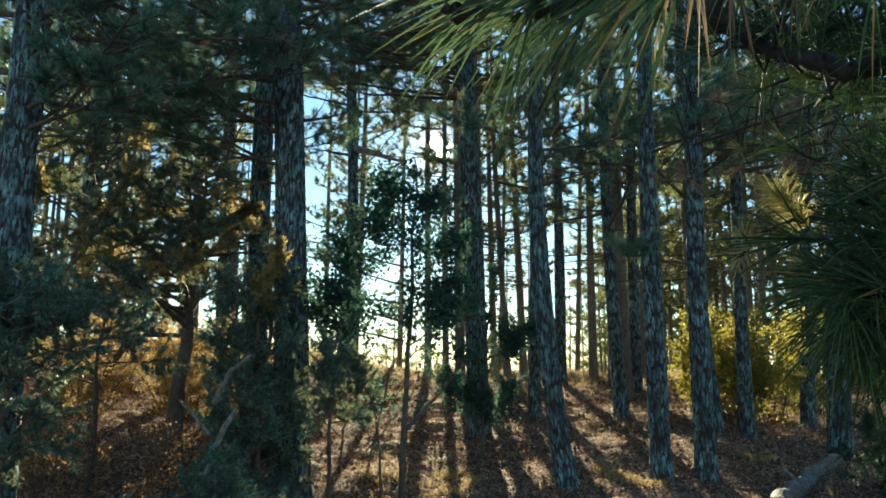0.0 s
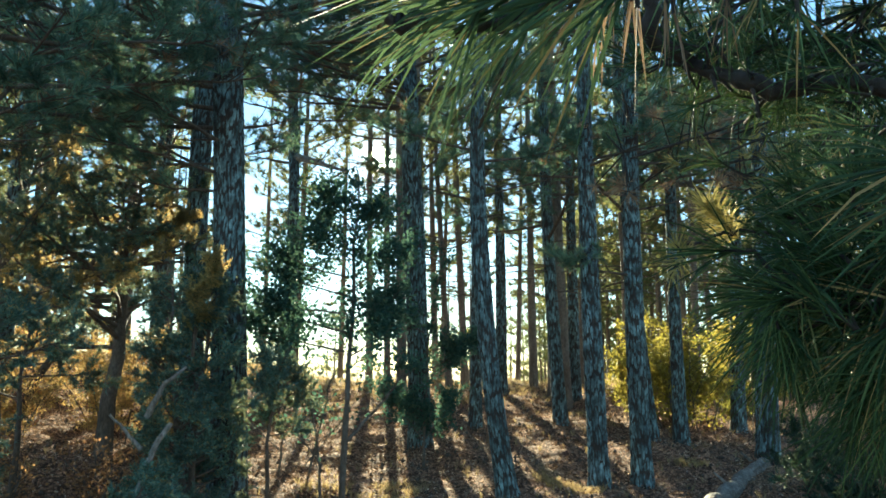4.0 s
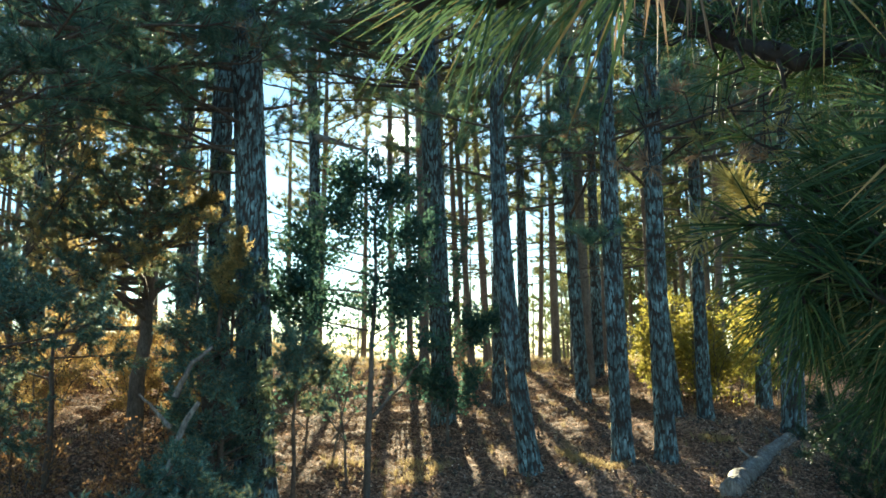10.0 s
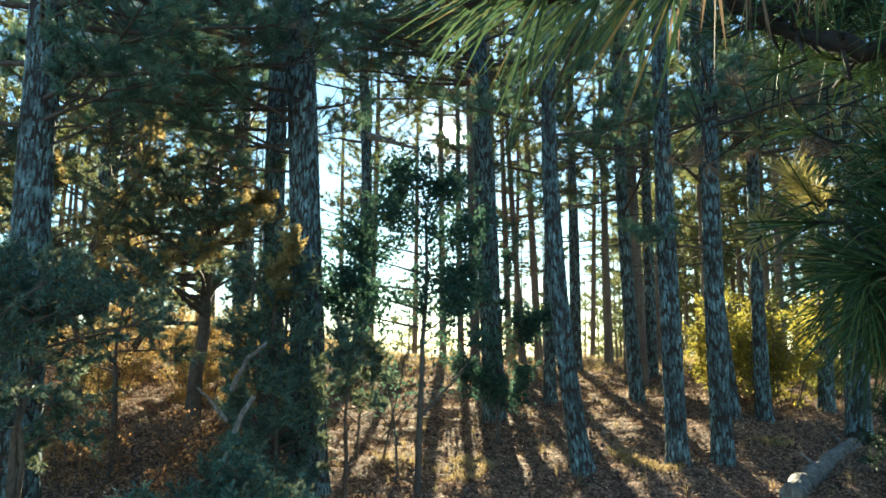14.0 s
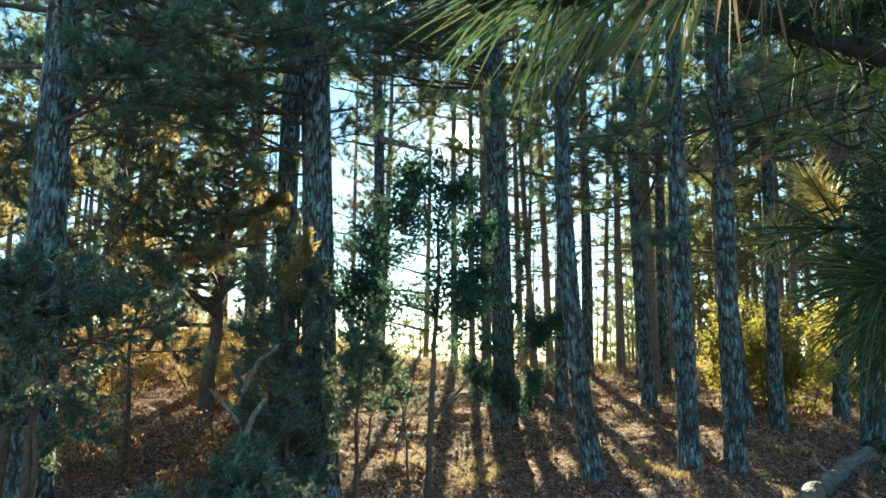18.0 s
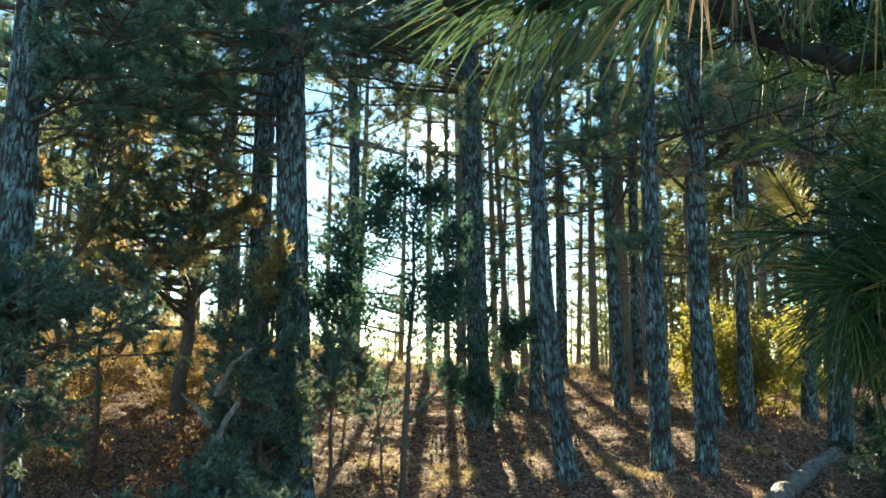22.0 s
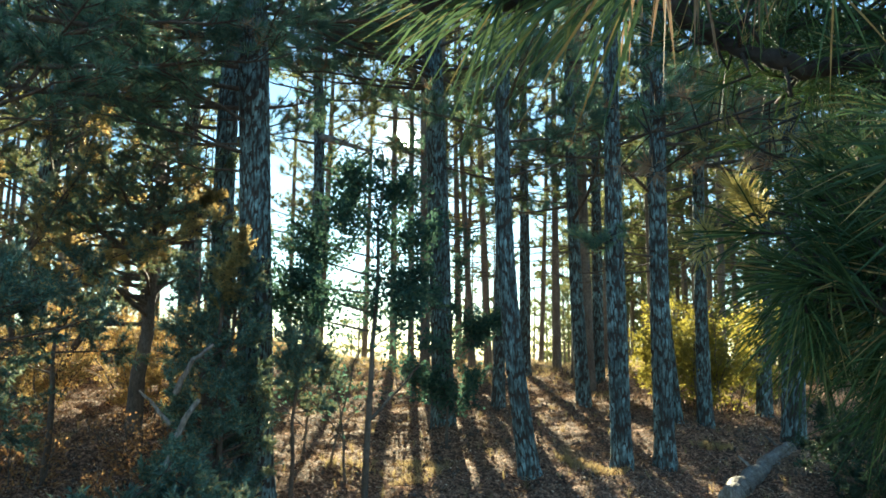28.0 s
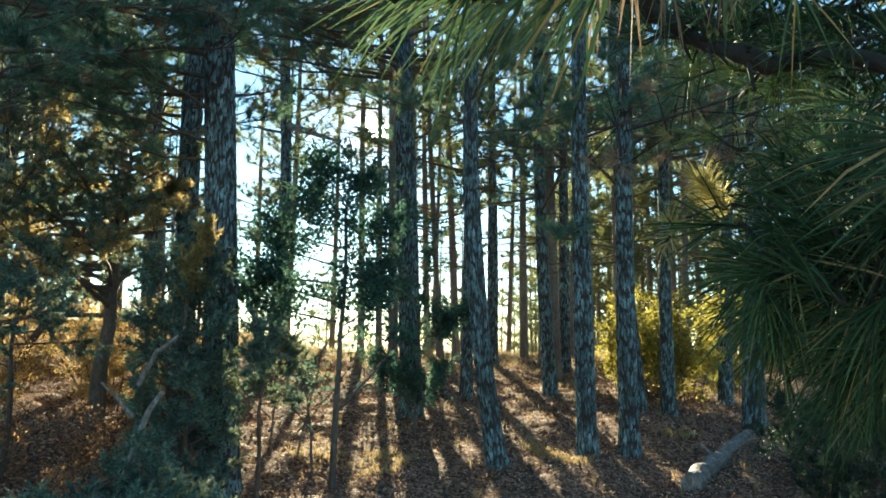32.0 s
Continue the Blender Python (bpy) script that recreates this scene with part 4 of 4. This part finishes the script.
def near_pine():
    rs.seed(71)
    base = (2.35, 0.35, ground_at(2.35, 0.35) - 0.05)
    tree = thing("pine_tree", base, "near pine whose long-needled branches hang close overhead", "pine tree")
    part("trunk", trunk_mesh(8.0, 0.14, 0.11, 0.0, 0.0, 77, 1), tree, "grey plated pine bark")
    o = np.array(base)
    # the young store holds needles with sunlight put into their colour
    green, dry, shaded, young = [], [], [], []
    sprays = Tubes()

    def limb(pts, thick, end=0.3):
        pts = np.array(pts) - o
        t = np.linspace(0, len(pts) - 1, 6 * len(pts))
        line = np.stack([np.interp(t, np.arange(len(pts)), pts[:, c]) for c in range(3)], 1)
        line += np.cumsum(rs.normal(0, 0.004, line.shape), 0)
        tubes = Tubes()
        knots = 1 + 0.16 * np.sin(np.linspace(0, 17, len(line)) + thick * 900) + rs.normal(0, 0.06, len(line))
        tubes.add(line, np.linspace(thick, thick * end, len(line)) * knots, 11)
        return tubes, line

    def cluster(at, size, store, count, needles, spread, length, way):
        """Several shoots that part from the end of a limb, each with its tuft."""
        for _ in range(count):
            d = unit(np.array(way) * 0.8 + rs.normal(0, 0.6, 3))
            tip = np.array(at) + rs.normal(0, size, 3)
            sprays.add(np.array([np.array(at), (np.array(at) + tip) / 2, tip, tip + d * 0.04]) - o, [0.003, 0.003, 0.0025, 0.0015], 5)
            store.append((tip + d * 0.04 - o, d, needles, spread, length))

    def tuft(store, at, way, count, spread, length=0.125):
        """One needle tuft at the end of a short shoot."""
        at, way = np.array(at) - o, unit(np.array(way))
        sprays.add(np.array([at - way * 0.12 + (0, 0, 0.01), at - way * 0.05, at]), [0.0035, 0.003, 0.0025], 6)
        store.append((at, way, count, spread, length))

    # the heavy bough across the view, shade put into its bark, with upturned end
    tubes, line = limb([(2.35, 0.35, 2.0), (0.673, 0.813, 2.112), (0.542, 0.887, 2.159), (0.448, 0.932, 2.175), (0.378, 0.955, 2.194), (0.325, 0.963, 2.22), (0.292, 0.956, 2.259), (0.292, 0.921, 2.33)], 0.014, 0.7)
    part("branch", tubes.mesh("branch", SHADED_BOUGH), tree)
    for x, y, z in ((0.441, 1.102, 2.331), (0.492, 1.091, 2.307), (0.536, 1.062, 2.323), (0.598, 1.043, 2.296), (0.652, 1.012, 2.291), (0.693, 0.996, 2.266),
                    (0.468, 1.069, 2.374), (0.561, 1.032, 2.356), (0.645, 0.993, 2.337), (0.698, 0.971, 2.308)):
        cluster((x, y, z), 0.07, shaded, 7, 34, 60, 0.11, (-0.2, 0.1, -0.5))
    for u in np.linspace(0.22, 0.8, 12):
        i = int(u * len(line))
        cluster(line[i] + o, 0.03, shaded, 2, 22, 70, 0.075, (-0.5, 0.3, 0.5))
    tubes, line = limb([(2.35, 0.35, 2.60), (0.407, 0.803, 2.302), (0.22, 0.717, 2.224), (0.133, 0.534, 2.103), (0.07, 0.465, 2.064), (0.031, 0.449, 2.058), (0.009, 0.45, 2.062)], 0.012)
    part("branch", tubes.mesh("branch", SHADED_BOUGH), tree)
    tuft(green, (0.078, 0.443, 2.045), (-0.96, -0.04, -0.28), 28, 42, 0.125)
    tuft(green, (0.046, 0.448, 2.049), (-0.97, -0.04, -0.24), 28, 40, 0.125)
    tuft(green, (0.02, 0.46, 2.059), (-0.98, -0.05, -0.19), 21, 38, 0.125)
    tuft(green, (0.124, 0.484, 2.066), (-0.76, 0.03, -0.65), 24, 45, 0.125)
    tuft(green, (0.131, 0.586, 2.107), (-0.49, 0.08, -0.87), 18, 50, 0.125)
    tuft(green, (0.074, 0.545, 2.117), (-0.84, 0.01, -0.55), 21, 45, 0.125)
    tuft(green, (0.031, 0.449, 2.046), (-0.61, 0.06, -0.79), 18, 40, 0.125)
    tuft(green, (0.074, 0.494, 2.07), (-0.61, 0.06, -0.79), 20, 40, 0.125)
    tuft(green, (0.001, 0.5, 2.08), (-0.85, 0.0, -0.53), 14, 40, 0.125)
    tuft(dry, (0.151, 0.601, 2.12), (-0.06, 0.13, -0.99), 2, 8, 0.105)
    tuft(dry, (0.174, 0.574, 2.109), (0.04, 0.14, -0.99), 3, 10, 0.105)
    tuft(dry, (0.236, 0.659, 2.148), (0.09, 0.14, -0.99), 2, 7, 0.098)
    tuft(dry, (0.179, 0.677, 2.178), (-0.11, 0.13, -0.99), 3, 9, 0.087)
    tuft(dry, (0.193, 0.652, 2.157), (-0.01, 0.14, -0.99), 4, 10, 0.087)
    tuft(dry, (0.246, 0.708, 2.186), (0.14, 0.15, -0.98), 3, 8, 0.087)
    tuft(dry, (0.127, 0.637, 2.141), (-0.46, 0.09, -0.89), 4, 14, 0.087)
    tuft(dry, (0.361, 0.824, 2.246), (-0.01, 0.14, -0.99), 4, 14, 0.087)
    tuft(green, (0.277, 0.751, 2.222), (0.09, 0.14, -0.99), 15, 50, 0.125)
    tuft(green, (0.393, 0.81, 2.237), (-0.21, 0.12, -0.97), 17, 55, 0.125)
    tuft(green, (0.431, 0.79, 2.211), (0.09, 0.14, -0.99), 14, 55, 0.125)
    tuft(green, (0.388, 0.922, 2.268), (-0.71, 0.04, -0.7), 17, 60, 0.125)
    tubes, line = limb([(2.35, 0.35, 2.10), (0.424, 0.582, 1.984), (0.354, 0.509, 1.951)], 0.01)
    part("branch", tubes.mesh("branch", SHADED_BOUGH), tree)
    tuft(green, (0.341, 0.494, 1.946), (-0.99, -0.06, -0.12), 26, 26, 0.125)
    tuft(green, (0.372, 0.533, 1.931), (-0.98, -0.05, -0.19), 22, 28, 0.125)
    # the dense spray that hangs before the camera, its shade painted into the needles
    for end, way in (((0.425, 0.738, 1.862), (-0.8, 0.1, -0.4)), ((0.385, 0.755, 1.87), (-1, 0.1, -0.35)), ((0.46, 0.712, 1.888), (-0.6, 0.1, 0.3)), ((0.445, 0.728, 1.84), (-0.2, 0.1, -1)),
                     ((0.485, 0.702, 1.84), (0.1, 0.1, -1)), ((0.45, 0.72, 1.905), (-0.8, 0.1, 0.1)), ((0.47, 0.702, 1.934), (-0.5, 0, 0.7)), ((0.505, 0.692, 1.8), (0, 0.1, -1)), ((0.495, 0.692, 1.902), (0.3, 0, 0.4))):
        tubes, line = limb([(2.35, 0.35, 1.9), (0.75, 0.72, 1.87), end], 0.006)
        part("branch", tubes.mesh("branch", SHADED_BOUGH), tree)
        cluster(end, 0.035, shaded, 8, 32, 60, 0.11, way)
        cluster(end, 0.033, green, 1, 22, 55, 0.12, way)
    for end in ((0.434, 0.826, 1.979), (0.477, 0.847, 2.037), (0.451, 0.825, 1.934), (0.436, 0.84, 1.885)):
        cluster(end, 0.035, shaded, 2, 26, 60, 0.09, (-0.7, 0.1, 0.3))
        cluster(end, 0.035, green, 2, 24, 60, 0.09, (-0.7, 0.1, 0.3))
    tuft(shaded, (0.43, 0.71, 1.84), (-0.38, 0.1, -0.92), 34, 45, 0.135)
    tuft(shaded, (0.47, 0.7, 1.83), (0.1, 0.14, -0.98), 34, 45, 0.135)
    tuft(green, (0.44, 0.69, 1.83), (-0.3, 0.1, -0.95), 14, 40, 0.15)
    tuft(green, (0.4, 0.74, 1.87), (-0.97, 0.1, -0.1), 12, 40, 0.14)
    tuft(dry, (0.45, 0.7, 1.84), (0.05, 0.13, -0.99), 4, 30, 0.135)
    # boughs a little farther off, which fill the space behind it
    for end, way in (((0.7, 1.2, 2.1), (-0.5, 0, 0.5)), ((0.664, 1.199, 2.086), (-0.5, 0, 0.7)), ((0.739, 1.158, 2.067), (-0.3, 0, 0.9)), ((0.626, 1.234, 2.012), (-0.9, 0, 0)), ((0.6, 1.25, 1.96), (-1, 0, -0.3)),
                     ((0.723, 1.157, 2.13), (-0.3, 0, 0.9)), ((0.779, 1.122, 2.107), (0, 0, 1)), ((0.782, 1.141, 2.015), (0, 0, 0.3)), ((0.72, 1.2, 1.95), (-0.4, 0, -0.5)), ((0.82, 1.13, 1.9), (0, 0, -1)),
                     ((0.88, 1.2, 1.8), (0, 0, -1))):
        tubes, line = limb([(2.35, 0.35, 2.2), (1.2, 1.05, 2.1), end], 0.008)
        part("branch", tubes.mesh("branch", SHADED_BOUGH), tree)
        cluster(end, 0.055, shaded, 4, 28, 62, 0.1, way)
        cluster(end, 0.055, green, 2, 24, 62, 0.1, way)
    # pale shoots; the sunlight on them is put into their yellow colour
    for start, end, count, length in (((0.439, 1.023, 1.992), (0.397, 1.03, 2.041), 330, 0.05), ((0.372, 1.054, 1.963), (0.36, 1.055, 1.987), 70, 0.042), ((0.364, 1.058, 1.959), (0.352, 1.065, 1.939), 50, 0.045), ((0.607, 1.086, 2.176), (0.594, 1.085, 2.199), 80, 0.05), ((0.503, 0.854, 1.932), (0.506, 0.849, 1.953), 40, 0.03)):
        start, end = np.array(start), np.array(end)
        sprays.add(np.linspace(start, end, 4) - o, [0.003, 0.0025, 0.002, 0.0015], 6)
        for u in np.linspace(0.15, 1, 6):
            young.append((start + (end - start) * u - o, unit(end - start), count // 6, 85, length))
    tubes, line = limb([(2.35, 0.35, 2.2), (0.95, 0.95, 1.97), (0.439, 1.023, 1.992), (0.372, 1.054, 1.963)], 0.006)
    part("branch", tubes.mesh("branch", SHADED_BOUGH), tree)
    # higher boughs farther off, thin enough to let the sky through
    tips = ((0.853, 2.456, 2.529, 1), (0.939, 2.393, 2.64, 1), (0.681, 2.496, 2.572, 1), (1.045, 2.363, 2.585, 1), (1.141, 2.304, 2.626, 0), (1.266, 2.244, 2.607, 0), (1.164, 2.329, 2.514, 0),
            (1.274, 2.276, 2.499, 0), (1.069, 2.392, 2.451, 1), (1.344, 2.222, 2.541, 0), (1.35, 2.187, 2.626, 0), (0.897, 2.378, 2.712, 0), (1.469, 2.155, 2.501, 0), (1.2, 2.3, 2.4, 0), (1.35, 2.25, 2.42, 0))
    for x, y, z, withered in tips:
        tubes, line = limb([(2.35, 0.35, 2.9), (1.75, 1.5, 2.75), (x, y, z)], 0.012)
        part("branch", tubes.mesh("branch", SHADED_BOUGH), tree)
        # gold tufts here have sunlight put into their colour, brown ones are withered
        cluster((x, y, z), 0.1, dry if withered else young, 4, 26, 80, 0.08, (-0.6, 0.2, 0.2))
        cluster((x, y, z), 0.13, green, 2, 24, 75, 0.09, (-0.6, 0.2, 0.2))

    tagged(part("twig_spray", sprays.mesh("twig_spray", SHADED_BOUGH), tree), kind="stuff")
    for store, mat, label in ((shaded, SHADED_NEEDLE, "long green needles darkened for shade"), (young, SUNLIT_NEEDLE, "needles tinted yellow for sunlight"), (green, NEAR_NEEDLE, "long glossy needles close overhead"), (dry, DRY_NEEDLE, "dry brown hanging needles")):
        v, f, n = [], [[], []], 0
        for at, way, count, spread, length in store:
            a, b = fans(at[None], way[None], count, length, 0.003 if store is dry else 0.0014 if length < 0.055 else 0.0018 if store is shaded else 0.0024, spread, min(0.08, length * 0.3), 0.12)
            v.append(a)
            f[0].append(b[0] + n)
            f[1].append(b[1] + n)
            n += len(a)
        part("needles", raw_mesh("needles", np.concatenate(v), [np.concatenate(f[0]), np.concatenate(f[1])], [mat]), tree, label)


near_pine()

# ---- grass, litter and cones on the floor ----


def spread_on_floor(count, x0, x1, y0, y1, up):
    x, y = rs.uniform(x0, x1, count), rs.uniform(y0, y1, count)
    return np.stack([x, y, floor_height(x, y) + up], 1)


def litter_stuff():
    rs.seed(81)
    p = spread_on_floor(80000, -4.6, 4.8, 4.2, 13.5, 0.02)
    p[:, 2] += rs.uniform(-0.02, 0.03, len(p))
    flat = rs.normal(size=(len(p), 3)) * (1, 1, 0.15)
    v, f = leaves(p, 0.021, 0.012, ways=flat * 3)
    tagged(new("leaf_litter", raw_mesh("leaf_litter", v, f, [LITTER])), "scattered dry brown leaves and bark flakes", "leaf litter", kind="stuff")
    p = spread_on_floor(16000, -6.5, 6.5, 3.2, 14.5, 0.02)
    v, f = fans(p, rs.normal(size=(len(p), 3)) * (1, 1, 0.15), 3, 0.12, 0.004, 40, 0.02)
    tagged(new("fallen_needles", raw_mesh("fallen_needles", v, f, [LITTER])), "fallen brown pine needles", "needle litter", kind="stuff")
    # cones and clods, dark against the litter
    p = spread_on_floor(1500, -4.6, 4.8, 4.2, 13.2, 0.02)
    u = np.array([[1, 0, 0], [0, 1, 0], [-1, 0, 0], [0, -1, 0], [0, 0, 1.0], [0, 0, -1]])
    v = (p[:, None] + u[None] * rs.uniform(0.012, 0.032, (len(p), 6, 1))).reshape(-1, 3)
    tri = np.array([[0, 1, 4], [1, 2, 4], [2, 3, 4], [3, 0, 4], [1, 0, 5], [2, 1, 5], [3, 2, 5], [0, 3, 5]])
    f = (np.arange(len(p))[:, None, None] * 6 + tri[None]).reshape(-1, 3)
    tagged(new("pine_cones", raw_mesh("pine_cones", v, f, [LIMB])), "dark fallen pine cones among the needles", "pine cones", kind="stuff")
    # dry grass: thin over the floor, thick along the crest
    x, y = rs.uniform(-9, 8, 5000), rs.normal(13.8, 1.0, 5000)
    x2, y2 = rs.uniform(-6, 6, 500), rs.uniform(4.5, 13, 500)
    x, y = np.concatenate([x, x2]), np.concatenate([y, y2])
    p = np.stack([x, y, floor_height(x, y)], 1)
    v, f = fans(p, np.array([[0, 0, 1.0]]) + rs.normal(0, 0.15, (len(p), 3)), 7, 0.11, 0.007, 35, 0.0)
    tagged(new("dry_grass", raw_mesh("dry_grass", v, f, [DRY_GRASS])), "sparse straw-coloured dry grass on the crest", "grass", kind="stuff")


litter_stuff()


def grass_tuft(x, y, size, seed):
    rs.seed(seed)
    n, size = 40, size * 1.35
    a, r = rs.uniform(0, 2 * np.pi, n), size * np.sqrt(rs.uniform(0, 1, n))
    gx, gy = x + r * np.cos(a), y + r * np.sin(a)
    p = np.stack([gx - x, gy - y, floor_height(gx, gy) - ground_at(x, y)], 1)
    v, f = fans(p, np.array([[0, 0, 1.0]]) + rs.normal(0, 0.2, (n, 3)), 8, 0.1, 0.005, 45, 0.0, 0.25)
    ob = new("grass_tuft", raw_mesh("grass_tuft", v, f, [DRY_GRASS]))
    ob.location = (x, y, ground_at(x, y))
    tagged(ob, "yellow dry grass tuft catching the sun", "grass tuft", "grass tufts", "stuff")


for k, (x, y, s) in enumerate(((1.2, 6.75, 0.14), (1.3, 6.45, 0.13), (1.05, 7.0, 0.1), (-0.42, 6.3, 0.2), (-0.3, 6.7, 0.16), (-0.95, 6.5, 0.18), (2.6, 7.5, 0.12),
                               (0.3, 11.6, 0.2), (-2.2, 10.2, 0.3), (-1.6, 10.8, 0.25), (-3.9, 6.5, 0.3), (-4.4, 6.9, 0.3), (2.2, 10.6, 0.2))):
    grass_tuft(x, y, s, 900 + k)
